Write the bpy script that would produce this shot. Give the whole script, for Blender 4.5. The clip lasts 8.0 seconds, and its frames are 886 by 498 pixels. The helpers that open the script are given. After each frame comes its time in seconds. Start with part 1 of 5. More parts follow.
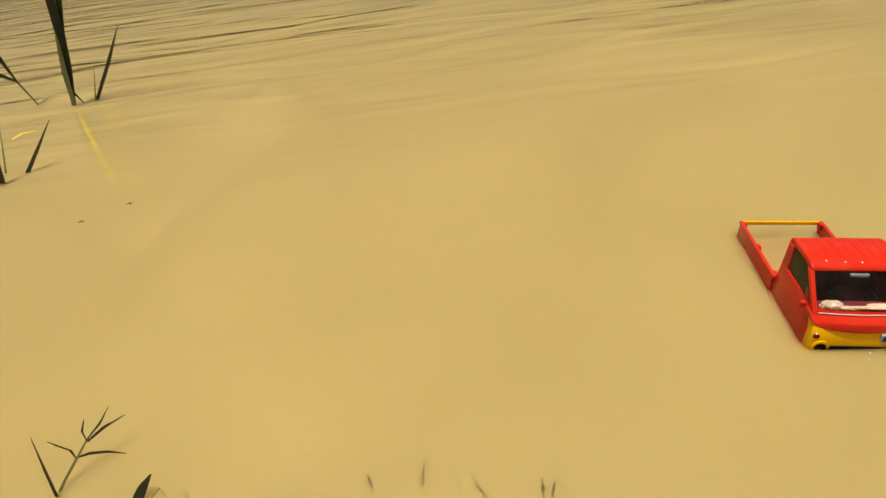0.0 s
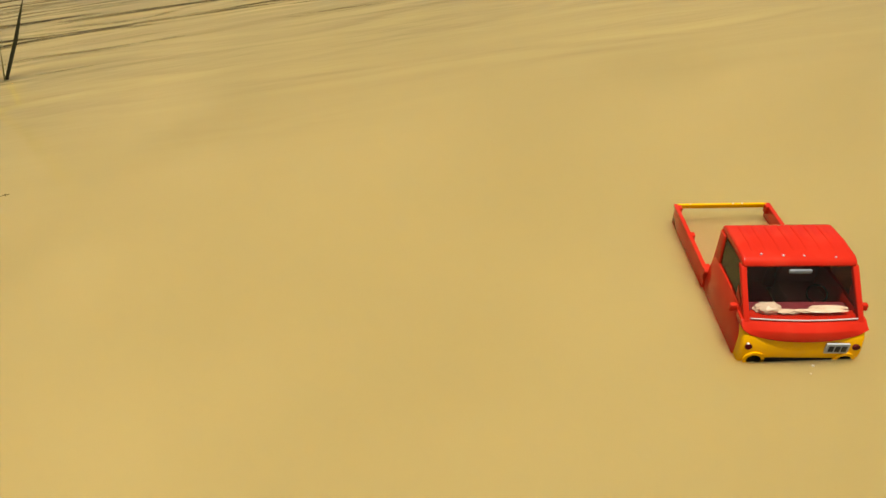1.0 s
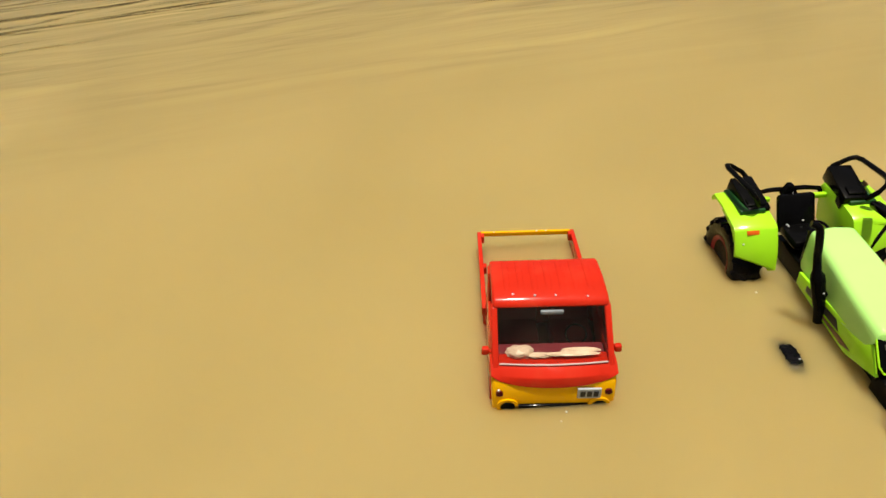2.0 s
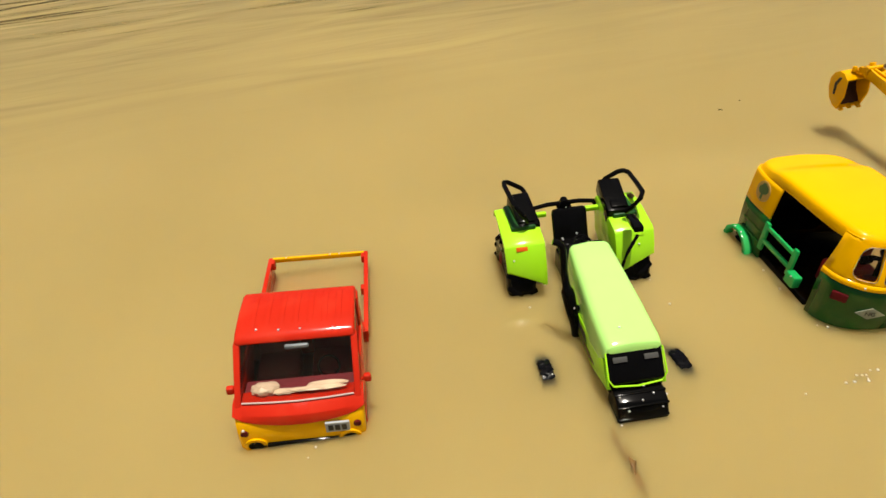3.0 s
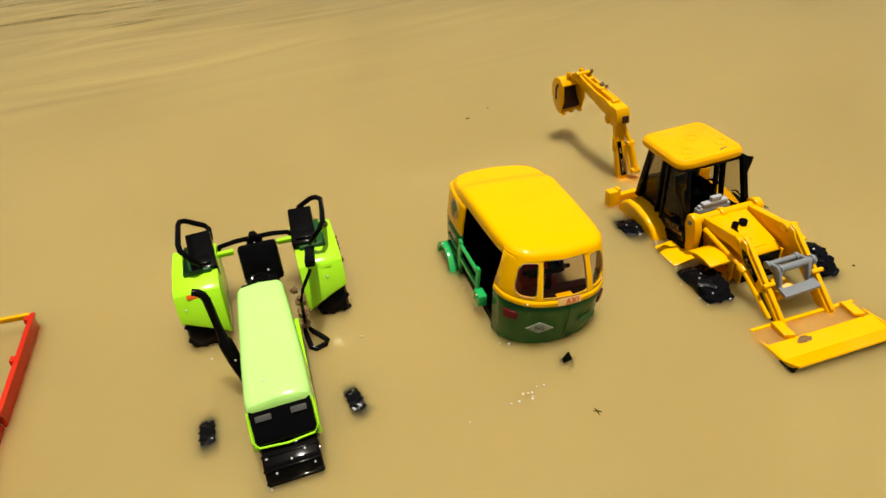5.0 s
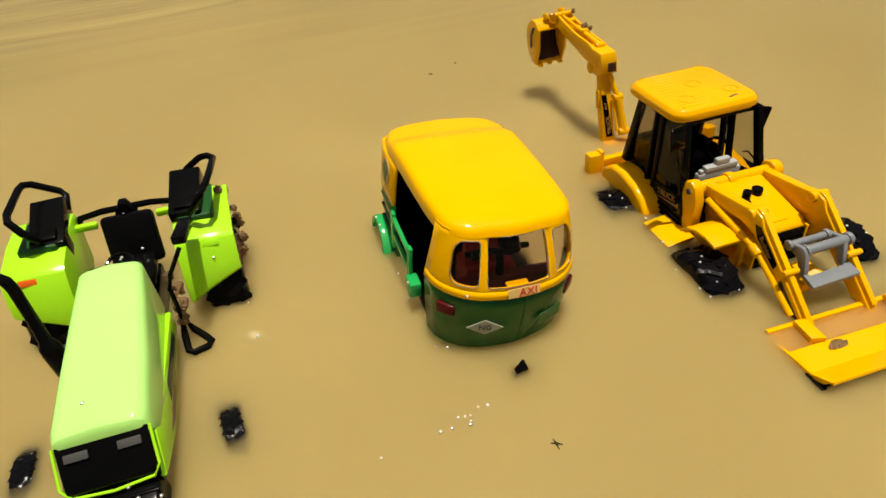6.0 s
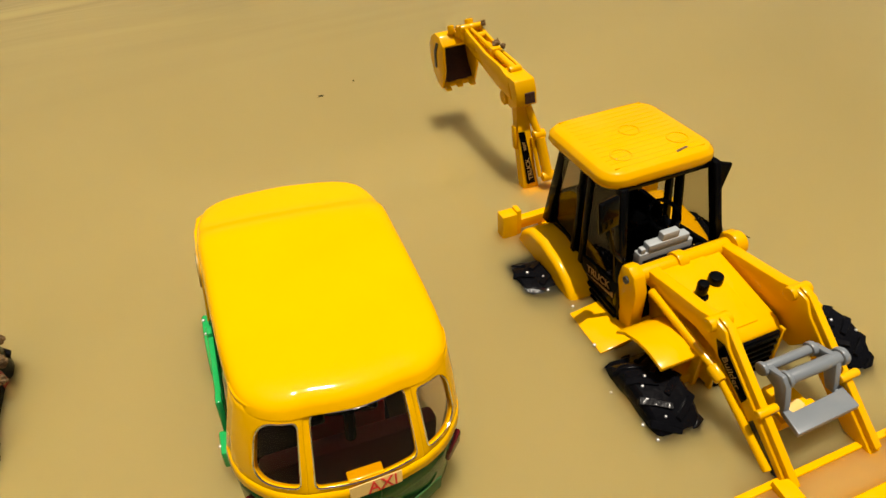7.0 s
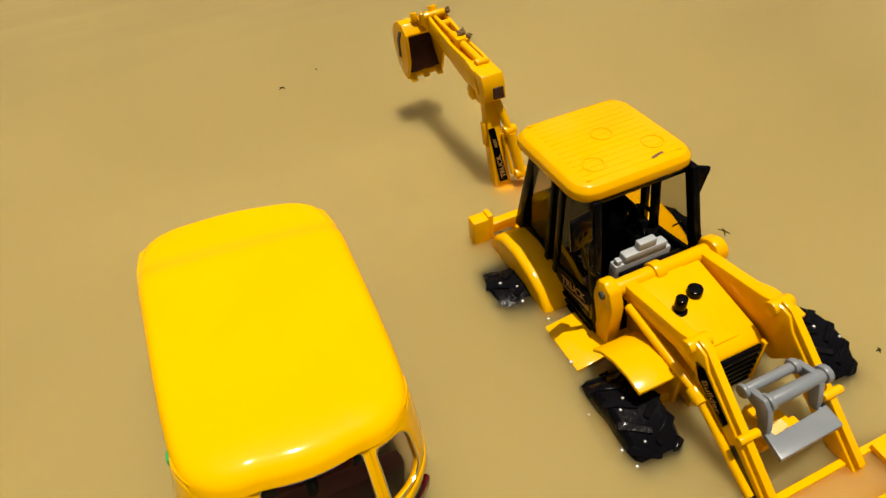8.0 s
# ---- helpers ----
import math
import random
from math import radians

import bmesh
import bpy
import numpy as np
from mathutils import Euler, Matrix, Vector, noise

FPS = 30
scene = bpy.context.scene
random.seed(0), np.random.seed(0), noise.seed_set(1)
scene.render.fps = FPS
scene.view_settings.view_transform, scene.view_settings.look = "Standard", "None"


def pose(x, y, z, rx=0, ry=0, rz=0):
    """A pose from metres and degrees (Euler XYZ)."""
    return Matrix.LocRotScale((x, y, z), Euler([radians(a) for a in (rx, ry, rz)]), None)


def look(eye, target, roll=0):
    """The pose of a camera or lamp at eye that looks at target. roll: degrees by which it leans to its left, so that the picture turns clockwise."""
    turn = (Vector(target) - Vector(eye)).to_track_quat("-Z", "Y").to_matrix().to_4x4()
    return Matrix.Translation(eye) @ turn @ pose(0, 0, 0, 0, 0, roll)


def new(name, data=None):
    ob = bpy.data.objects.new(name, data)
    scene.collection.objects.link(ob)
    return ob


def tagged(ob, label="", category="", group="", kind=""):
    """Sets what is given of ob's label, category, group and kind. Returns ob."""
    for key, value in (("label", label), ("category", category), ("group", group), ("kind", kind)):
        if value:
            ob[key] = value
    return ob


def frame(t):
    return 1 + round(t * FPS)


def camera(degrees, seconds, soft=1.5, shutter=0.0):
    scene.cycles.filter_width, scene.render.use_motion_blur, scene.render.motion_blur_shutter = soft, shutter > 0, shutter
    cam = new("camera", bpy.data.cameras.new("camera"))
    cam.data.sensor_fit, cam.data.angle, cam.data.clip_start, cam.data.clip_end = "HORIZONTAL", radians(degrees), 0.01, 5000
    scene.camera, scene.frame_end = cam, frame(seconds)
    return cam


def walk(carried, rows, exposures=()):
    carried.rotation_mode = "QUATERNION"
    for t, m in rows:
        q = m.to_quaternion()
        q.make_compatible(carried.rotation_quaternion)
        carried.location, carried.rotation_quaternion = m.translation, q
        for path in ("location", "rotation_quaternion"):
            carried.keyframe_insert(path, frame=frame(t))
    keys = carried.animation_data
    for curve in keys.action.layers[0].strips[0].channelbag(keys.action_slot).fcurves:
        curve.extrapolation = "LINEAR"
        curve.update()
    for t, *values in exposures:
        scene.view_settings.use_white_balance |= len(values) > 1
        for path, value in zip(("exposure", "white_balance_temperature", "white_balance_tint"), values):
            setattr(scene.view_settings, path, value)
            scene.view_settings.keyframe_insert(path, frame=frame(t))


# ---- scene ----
cam = camera(74.0, 8.0)
PATH = [
    (0, (0.0622, 0.0614, 0.2846), (0.0399, 1.7298, -0.8180), -7.94),
    (0.5, (0.0950, 0.0929, 0.2636), (0.0717, 1.7446, -0.8640), -9.03),
    (1, (0.1352, 0.1204, 0.2449), (0.1336, 1.7480, -0.9175), -8.73),
    (1.5, (0.1892, 0.1407, 0.2317), (0.2602, 1.7674, -0.9296), -7.39),
    (2.8, (0.3319, 0.1321, 0.2389), (0.5794, 1.7228, -0.9478), -7.12),
    (3, (0.3449, 0.1318, 0.2325), (0.6710, 1.7108, -0.9508), -5.96),
    (3.5, (0.3873, 0.1308, 0.2309), (0.8842, 1.6567, -0.9627), -4.75),
    (4, (0.4182, 0.1260, 0.2282), (1.0252, 1.6131, -0.9635), -4.02),
    (4.5, (0.4401, 0.1215, 0.2251), (1.0986, 1.5819, -0.9721), -3.35),
    (4.7, (0.4486, 0.1198, 0.2246), (1.1417, 1.5661, -0.9702), -2.99),
    (5.8, (0.5011, 0.1414, 0.2003), (1.1132, 1.5935, -1.0313), -5.95),
    (6, (0.5145, 0.1572, 0.1739), (1.1779, 1.5784, -1.0671), -3.43),
    (6.5, (0.5660, 0.1922, 0.1513), (1.3183, 1.5523, -1.1073), -2.02),
    (7, (0.5852, 0.2168, 0.1575), (1.3689, 1.5501, -1.1106), -1.65),
    (7.5, (0.6017, 0.2326, 0.1615), (1.3958, 1.4747, -1.1901), -2.84),
    (8, (0.6026, 0.2306, 0.1639), (1.3772, 1.4727, -1.1989), -3.05),
]
walk(cam, [(t, look(eye, target, roll)) for t, eye, target, roll in PATH], [(0, 0.1, 6800, 7), (4.5, 0.02, 6850, 7), (8, -0.1, 7150, 7)])

# ---- world, sun ----
SUN_ELEV, SUN_AZ = 86.5, 120.0
world = bpy.data.worlds.new("world")
scene.world = world
world.use_nodes = True
wn = world.node_tree
sky = wn.nodes.new("ShaderNodeTexSky")
sky.sky_type, sky.sun_disc = "NISHITA", False
sky.dust_density, sky.air_density, sky.ozone_density = 6.0, 0.5, 0.3
sky.sun_elevation, sky.sun_rotation = radians(SUN_ELEV), radians(SUN_AZ)
bg = wn.nodes["Background"]
bg.inputs[1].default_value = 0.06
wn.links.new(sky.outputs[0], bg.inputs[0])
sun = new("sun", bpy.data.lights.new("sun", "SUN"))
sun.data.energy, sun.data.angle, sun.data.color = 5.0, radians(0.55), (1.0, 0.933, 0.865)
away = Vector((math.sin(radians(SUN_AZ)) * math.cos(radians(SUN_ELEV)), math.cos(radians(SUN_AZ)) * math.cos(radians(SUN_ELEV)), math.sin(radians(SUN_ELEV))))
sun.matrix_world = look(away * 5, (0, 0, 0))

# ---- materials ----
def material(name, color, rough=0.4, metal=0.0, vary=0.12, grain=400.0, bump=0.02, dirt=0.0, dirt_color=(0.34, 0.25, 0.12), coat=0.0, spec=0.36):
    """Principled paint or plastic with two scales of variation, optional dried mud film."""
    m = bpy.data.materials.new(name)
    m.use_nodes = True
    nt = m.node_tree
    bs = nt.nodes["Principled BSDF"]
    tc = nt.nodes.new("ShaderNodeTexCoord")
    n1 = nt.nodes.new("ShaderNodeTexNoise")
    n1.inputs["Scale"].default_value, n1.inputs["Detail"].default_value = grain * 0.12, 4
    n2 = nt.nodes.new("ShaderNodeTexNoise")
    n2.inputs["Scale"].default_value, n2.inputs["Detail"].default_value = grain, 3
    for n in (n1, n2):
        nt.links.new(tc.outputs["Object"], n.inputs["Vector"])
    ramp = nt.nodes.new("ShaderNodeMapRange")
    ramp.inputs["From Min"].default_value, ramp.inputs["From Max"].default_value = 0.3, 0.7
    ramp.inputs["To Min"].default_value, ramp.inputs["To Max"].default_value = 1.0 - vary, 1.0 + vary * 0.4
    nt.links.new(n1.outputs[0], ramp.inputs["Value"])
    mul = nt.nodes.new("ShaderNodeMix")
    mul.data_type, mul.blend_type = "RGBA", "MULTIPLY"
    mul.inputs["Factor"].default_value = 1.0
    mul.inputs["A"].default_value = (*color, 1)
    nt.links.new(ramp.outputs[0], mul.inputs["B"])
    out = mul.outputs["Result"]
    if dirt > 0:
        dr = nt.nodes.new("ShaderNodeMapRange")
        dr.inputs["From Min"].default_value, dr.inputs["From Max"].default_value = 0.5, 0.75
        dr.inputs["To Max"].default_value = dirt
        nt.links.new(n1.outputs[0], dr.inputs["Value"])
        mix = nt.nodes.new("ShaderNodeMix")
        mix.data_type = "RGBA"
        nt.links.new(dr.outputs[0], mix.inputs["Factor"])
        nt.links.new(out, mix.inputs["A"])
        mix.inputs["B"].default_value = (*dirt_color, 1)
        out = mix.outputs["Result"]
    nt.links.new(out, bs.inputs["Base Color"])
    rr = nt.nodes.new("ShaderNodeMapRange")
    rr.inputs["To Min"].default_value, rr.inputs["To Max"].default_value = rough * 0.75, min(1.0, rough * 1.3)
    nt.links.new(n2.outputs[0], rr.inputs["Value"])
    nt.links.new(rr.outputs[0], bs.inputs["Roughness"])
    bs.inputs["Metallic"].default_value = metal
    bs.inputs["Coat Weight"].default_value = coat
    bs.inputs["Specular IOR Level"].default_value = spec
    bp = nt.nodes.new("ShaderNodeBump")
    bp.inputs["Strength"].default_value, bp.inputs["Distance"].default_value = bump, 0.001
    nt.links.new(n2.outputs[0], bp.inputs["Height"])
    nt.links.new(bp.outputs[0], bs.inputs["Normal"])
    return m


def glass(name, tint, rough=0.03, gloss=0.05, dust=0.0):
    """A thin pane: tinted see-through with a mirror film that grows at grazing angles."""
    m = bpy.data.materials.new(name)
    m.use_nodes = True
    nt = m.node_tree
    nt.nodes.remove(nt.nodes["Principled BSDF"])
    tr = nt.nodes.new("ShaderNodeBsdfTransparent")
    tr.inputs[0].default_value = (*tint, 1)
    gl = nt.nodes.new("ShaderNodeBsdfGlossy")
    gl.inputs["Roughness"].default_value = rough
    lw = nt.nodes.new("ShaderNodeLayerWeight")
    lw.inputs["Blend"].default_value = 0.5
    pw = nt.nodes.new("ShaderNodeMath")
    pw.operation = "POWER"
    pw.inputs[1].default_value = 4.0
    nt.links.new(lw.outputs["Facing"], pw.inputs[0])
    fr = nt.nodes.new("ShaderNodeMapRange")
    fr.inputs["To Min"].default_value, fr.inputs["To Max"].default_value = gloss, min(1.0, gloss + 0.6)
    nt.links.new(pw.outputs[0], fr.inputs["Value"])
    ms = nt.nodes.new("ShaderNodeMixShader")
    nt.links.new(fr.outputs[0], ms.inputs[0])
    nt.links.new(tr.outputs[0], ms.inputs[1])
    nt.links.new(gl.outputs[0], ms.inputs[2])
    last = ms
    if dust > 0:
        film = nt.nodes.new("ShaderNodeBsdfDiffuse")
        film.inputs[0].default_value = (0.62, 0.5, 0.34, 1)
        tc = nt.nodes.new("ShaderNodeTexCoord")
        n = nt.nodes.new("ShaderNodeTexNoise")
        n.inputs["Scale"].default_value, n.inputs["Detail"].default_value = 70.0, 4
        nt.links.new(tc.outputs["Object"], n.inputs["Vector"])
        mr = nt.nodes.new("ShaderNodeMapRange")
        mr.inputs["From Min"].default_value, mr.inputs["From Max"].default_value = 0.35, 0.7
        mr.inputs["To Min"].default_value, mr.inputs["To Max"].default_value = dust * 0.4, dust * 1.6
        nt.links.new(n.outputs[0], mr.inputs["Value"])
        last = nt.nodes.new("ShaderNodeMixShader")
        nt.links.new(mr.outputs[0], last.inputs[0])
        nt.links.new(ms.outputs[0], last.inputs[1])
        nt.links.new(film.outputs[0], last.inputs[2])
    nt.links.new(last.outputs[0], nt.nodes["Material Output"].inputs["Surface"])
    return m


RED = material("red_plastic", (0.5, 0.02, 0.007), 0.1, vary=0.1, dirt=0.06, spec=0.22)
YELLOW = material("yellow_plastic", (0.8, 0.405, 0.002), 0.13, vary=0.06, dirt=0.06, spec=0.28)
CANOPY = material("canopy_yellow", (0.84, 0.432, 0.002), 0.08, vary=0.03, spec=0.18)
GREEN = material("green_plastic", (0.006, 0.085, 0.012), 0.14, vary=0.15, dirt=0.1)
MINT = material("bright_green_plastic", (0.01, 0.36, 0.085), 0.16, vary=0.1, dirt=0.1)
LIME = material("lime_plastic", (0.36, 0.78, 0.02), 0.18, vary=0.05, dirt=0.05)
LIME_TOP = material("pale_lime_plastic", (0.41, 0.77, 0.2), 0.09, vary=0.04, dirt=0.04, spec=0.2)
DARKGREEN = material("dark_green_plastic", (0.01, 0.07, 0.012), 0.35)
BLACK = material("black_plastic", (0.003, 0.003, 0.003), 0.1, vary=0.3, dirt=0.0, spec=0.08)
RUBBER = material("wet_rubber", (0.004, 0.004, 0.005), 0.16, vary=0.3, grain=500, bump=0.22, dirt=0.0, spec=0.09)
DARK = material("dark_interior_plastic", (0.2, 0.034, 0.046), 0.5, vary=0.3, spec=0.2)
MAROON = material("dark_red_plastic", (0.26, 0.014, 0.012), 0.4, dirt=0.1)
GREY = material("grey_plastic", (0.175, 0.195, 0.21), 0.35, vary=0.1, dirt=0.12)
PALEGREY = material("pale_grey_plastic", (0.36, 0.385, 0.39), 0.4, vary=0.1, dirt=0.1)
WORN = material("worn_sticker", (0.78, 0.52, 0.16), 0.45, vary=0.25, dirt=0.3, dirt_color=(0.7, 0.66, 0.55))
FADED = material("faded_sticker", (0.3, 0.34, 0.25), 0.5, vary=0.3, dirt=0.4)
LAMP = material("dark_lamp", (0.07, 0.07, 0.065), 0.2)
INK = material("black_ink", (0.012, 0.012, 0.012), 0.4)
REDINK = material("red_ink", (0.6, 0.03, 0.02), 0.4)
GOLD = material("faded_gold_ink", (0.34, 0.19, 0.05), 0.45)
ORANGE = material("orange_lens", (0.75, 0.12, 0.01), 0.25)
PAPER = material("crumpled_paper", (0.86, 0.76, 0.58), 0.75, vary=0.35, bump=0.4)
CLAY = material("drying_clay", (0.2, 0.115, 0.045), 0.6, vary=0.5, grain=1400, bump=0.9)
MUD = material("wet_mud", (0.2, 0.11, 0.03), 0.45, vary=0.5, grain=900, bump=0.6)
# pale colour for the glint along the truck's glass edge
GLINT = material("pale_edge_glint", (0.5, 0.4, 0.37), 0.25, vary=0.1)
# mostly mirror, and rough, so each bead spreads the sun into a white glint
BEAD = glass("glint_bead", (0.95, 0.9, 0.8), 0.48, 0.8)
CHROME = material("chrome", (0.8, 0.78, 0.72), 0.12, metal=1.0)
LEAF = material("reed_leaf", (0.022, 0.022, 0.006), 0.55, vary=0.5, grain=300, bump=0.1, spec=0.15)
STEM = material("pale_stem", (0.12, 0.12, 0.035), 0.5, vary=0.4)
CLEAR = glass("clear_glass", (0.82, 0.78, 0.7))
SMOKE = glass("smoked_glass", (0.82, 0.76, 0.72), gloss=0.008, dust=0.006)
CABGLASS = glass("dusty_cab_glass", (0.6, 0.54, 0.5), gloss=0.012, dust=0.004)
# pane tint darkened to stand in for the shade inside the cabs
DOORGLASS = glass("dark_door_glass", (0.3, 0.22, 0.22), gloss=0.02, dust=0.006)
CABIN = glass("dusky_pane", (0.74, 0.62, 0.58), gloss=0.012, dust=0.006)
LAMPRED = material("dark_red_lens", (0.1, 0.006, 0.009), 0.2, spec=0.15)
EMBLEM = material("faded_emblem", (0.46, 0.27, 0.05), 0.45, vary=0.3, dirt=0.25)
SCUFF = material("scuffed_green", (0.03, 0.13, 0.03), 0.5, vary=0.35)
# dark red-brown painted in for shade inside the bucket and elbow slot
HOLLOW = material("dark_red_hollow_shade", (0.045, 0.013, 0.004), 0.7, vary=0.5, grain=900, bump=0.5)
SEATRED = material("red_seat", (0.42, 0.02, 0.016), 0.45)

SILT = (0.69, 0.582, 0.277)


def silt_material(name, opacity, surface, blur=0.0):
    """Turbid water: a partly opaque sheet of suspended silt, glossy at the surface."""
    m = bpy.data.materials.new(name)
    m.use_nodes = True
    nt = m.node_tree
    nt.nodes.remove(nt.nodes["Principled BSDF"])
    out = nt.nodes["Material Output"]
    tc = nt.nodes.new("ShaderNodeTexCoord")
    n = nt.nodes.new("ShaderNodeTexNoise")
    n.inputs["Scale"].default_value, n.inputs["Detail"].default_value, n.inputs["Distortion"].default_value = 3.4, 6, 1.4
    nt.links.new(tc.outputs["Object"], n.inputs["Vector"])
    cr = nt.nodes.new("ShaderNodeValToRGB")
    cr.color_ramp.elements[0].position, cr.color_ramp.elements[1].position = 0.3, 0.75
    cr.color_ramp.elements[0].color = (SILT[0] * 0.885, SILT[1] * 0.875, SILT[2] * 0.83, 1)
    cr.color_ramp.elements[1].color = (SILT[0] * 1.05, SILT[1] * 1.05, SILT[2] * 1.04, 1)
    nt.links.new(n.outputs[0], cr.inputs[0])
    diff = nt.nodes.new("ShaderNodeBsdfPrincipled")
    diff.subsurface_method = "BURLEY"
    diff.inputs["Subsurface Weight"].default_value = 1.0
    diff.inputs["Subsurface Scale"].default_value = 0.012
    diff.inputs["Subsurface Radius"].default_value = (1.0, 0.72, 0.42)
    diff.inputs["Specular IOR Level"].default_value = 0.0
    diff.inputs["Roughness"].default_value = 1.0
    nt.links.new(cr.outputs[0], diff.inputs["Base Color"])
    tr = nt.nodes.new("ShaderNodeBsdfTransparent")
    through_light = tr
    if blur > 0:
        tl = nt.nodes.new("ShaderNodeBsdfTranslucent")
        tl.inputs[0].default_value = (0.965, 0.935, 0.84, 1)
        soft = nt.nodes.new("ShaderNodeMixShader")
        soft.inputs[0].default_value = blur
        nt.links.new(tr.outputs[0], soft.inputs[1])
        nt.links.new(tl.outputs[0], soft.inputs[2])
        through_light = soft
    mix = nt.nodes.new("ShaderNodeMixShader")
    mix.inputs[0].default_value = opacity
    nt.links.new(through_light.outputs[0], mix.inputs[1])
    nt.links.new(diff.outputs[0], mix.inputs[2])
    last = mix
    if surface:
        gl = nt.nodes.new("ShaderNodeBsdfGlossy")
        gl.inputs["Roughness"].default_value = 0.08
        gl.inputs["Color"].default_value = (1.0, 0.95, 0.84, 1)
        fr = nt.nodes.new("ShaderNodeFresnel")
        fr.inputs["IOR"].default_value = 1.33
        sep = nt.nodes.new("ShaderNodeSeparateXYZ")
        nt.links.new(tc.outputs["Object"], sep.inputs[0])
        wind = nt.nodes.new("ShaderNodeMapRange")
        wind.inputs["From Min"].default_value, wind.inputs["From Max"].default_value = 0.6, 1.3
        wind.inputs["To Min"].default_value, wind.inputs["To Max"].default_value = 0.01, 0.52
        nt.links.new(sep.outputs["Y"], wind.inputs["Value"])
        mp = nt.nodes.new("ShaderNodeMapping")
        mp.inputs["Rotation"].default_value = (0, 0, radians(18))
        mp.inputs["Scale"].default_value = (2.6, 10.5, 1.0)
        nt.links.new(tc.outputs["Object"], mp.inputs["Vector"])
        rip = nt.nodes.new("ShaderNodeTexNoise")
        rip.inputs["Scale"].default_value, rip.inputs["Detail"].default_value, rip.inputs["Distortion"].default_value = 1.0, 1.2, 0.9
        nt.links.new(mp.outputs[0], rip.inputs["Vector"])
        fleck = nt.nodes.new("ShaderNodeTexNoise")
        fleck.inputs["Scale"].default_value, fleck.inputs["Detail"].default_value, fleck.inputs["Distortion"].default_value = 3.6, 2, 1.0
        nt.links.new(mp.outputs[0], fleck.inputs["Vector"])
        add = nt.nodes.new("ShaderNodeMath")
        add.operation = "MULTIPLY_ADD"
        add.inputs[1].default_value = 0.1
        nt.links.new(fleck.outputs[0], add.inputs[0])
        nt.links.new(rip.outputs[0], add.inputs[2])
        bp = nt.nodes.new("ShaderNodeBump")
        bp.inputs["Distance"].default_value = 0.028
        gust = nt.nodes.new("ShaderNodeTexNoise")
        gust.inputs["Scale"].default_value, gust.inputs["Detail"].default_value = 2.6, 2
        nt.links.new(tc.outputs["Object"], gust.inputs["Vector"])
        gm = nt.nodes.new("ShaderNodeMapRange")
        gm.inputs["From Min"].default_value, gm.inputs["From Max"].default_value = 0.35, 0.65
        gm.inputs["To Min"].default_value, gm.inputs["To Max"].default_value = 0.25, 1.15
        nt.links.new(gust.outputs[0], gm.inputs["Value"])
        force = nt.nodes.new("ShaderNodeMath")
        force.operation = "MULTIPLY"
        nt.links.new(wind.outputs[0], force.inputs[0])
        nt.links.new(gm.outputs[0], force.inputs[1])
        nt.links.new(force.outputs[0], bp.inputs["Strength"])
        nt.links.new(add.outputs[0], bp.inputs["Height"])
        for node in (gl, fr):
            nt.links.new(bp.outputs[0], node.inputs["Normal"])
        swell = nt.nodes.new("ShaderNodeBump")
        swell.inputs["Distance"].default_value = 0.006
        nt.links.new(force.outputs[0], swell.inputs["Strength"])
        nt.links.new(rip.outputs[0], swell.inputs["Height"])
        nt.links.new(swell.outputs[0], diff.inputs["Normal"])
        ms = nt.nodes.new("ShaderNodeMixShader")
        nt.links.new(fr.outputs[0], ms.inputs[0])
        nt.links.new(mix.outputs[0], ms.inputs[1])
        nt.links.new(gl.outputs[0], ms.inputs[2])
        last = ms
    nt.links.new(last.outputs[0], out.inputs["Surface"])
    return m


# ---- mesh helpers (millimetres) ----
def part(name, bm, mat, parent=None, label="", smooth=True):
    """Links a bmesh in millimetres as one mesh object under parent."""
    bmesh.ops.scale(bm, vec=(0.001,) * 3, verts=bm.verts)
    bmesh.ops.recalc_face_normals(bm, faces=bm.faces)
    me = bpy.data.meshes.new(name)
    bm.to_mesh(me)
    bm.free()
    if smooth:
        me.shade_smooth()
        me.set_sharp_from_angle(angle=radians(38))
    me.materials.append(mat)
    ob = new(name, me)
    if parent is not None:
        ob.parent = parent
    if label:
        ob["label"] = label
    return ob


def finish(bm, bev, seg=2):
    if bev > 0:
        edges = [e for e in bm.edges if len(e.link_faces) == 2 and e.calc_face_angle(0) > 0.5]
        bmesh.ops.bevel(bm, geom=edges, offset=bev, segments=seg, affect="EDGES", profile=0.5, clamp_overlap=True)
    return bm


def box(x0, x1, y0, y1, z0, z1, bev=0.6, seg=2):
    bm = bmesh.new()
    m = Matrix.Translation(((x0 + x1) / 2, (y0 + y1) / 2, (z0 + z1) / 2)) @ Matrix.Diagonal((x1 - x0, y1 - y0, z1 - z0, 1))
    bmesh.ops.create_cube(bm, size=1, matrix=m)
    return finish(bm, bev, seg)


def prism(poly, axis, a, b, bev=0.5, seg=2, shift=(0, 0)):
    """A polygon extruded along an axis; shift moves the far end in the polygon's plane."""
    bm = bmesh.new()

    def at(p, v):
        return {"x": (v, p[0], p[1]), "y": (p[0], v, p[1]), "z": (p[0], p[1], v)}[axis]
    lo = [bm.verts.new(at(p, a)) for p in poly]
    hi = [bm.verts.new(at((p[0] + shift[0], p[1] + shift[1]), b)) for p in poly]
    bm.faces.new(lo)
    bm.faces.new(hi[::-1])
    n = len(poly)
    for i in range(n):
        bm.faces.new((lo[i], lo[(i + 1) % n], hi[(i + 1) % n], hi[i]))
    bmesh.ops.recalc_face_normals(bm, faces=bm.faces)
    return finish(bm, bev, seg)


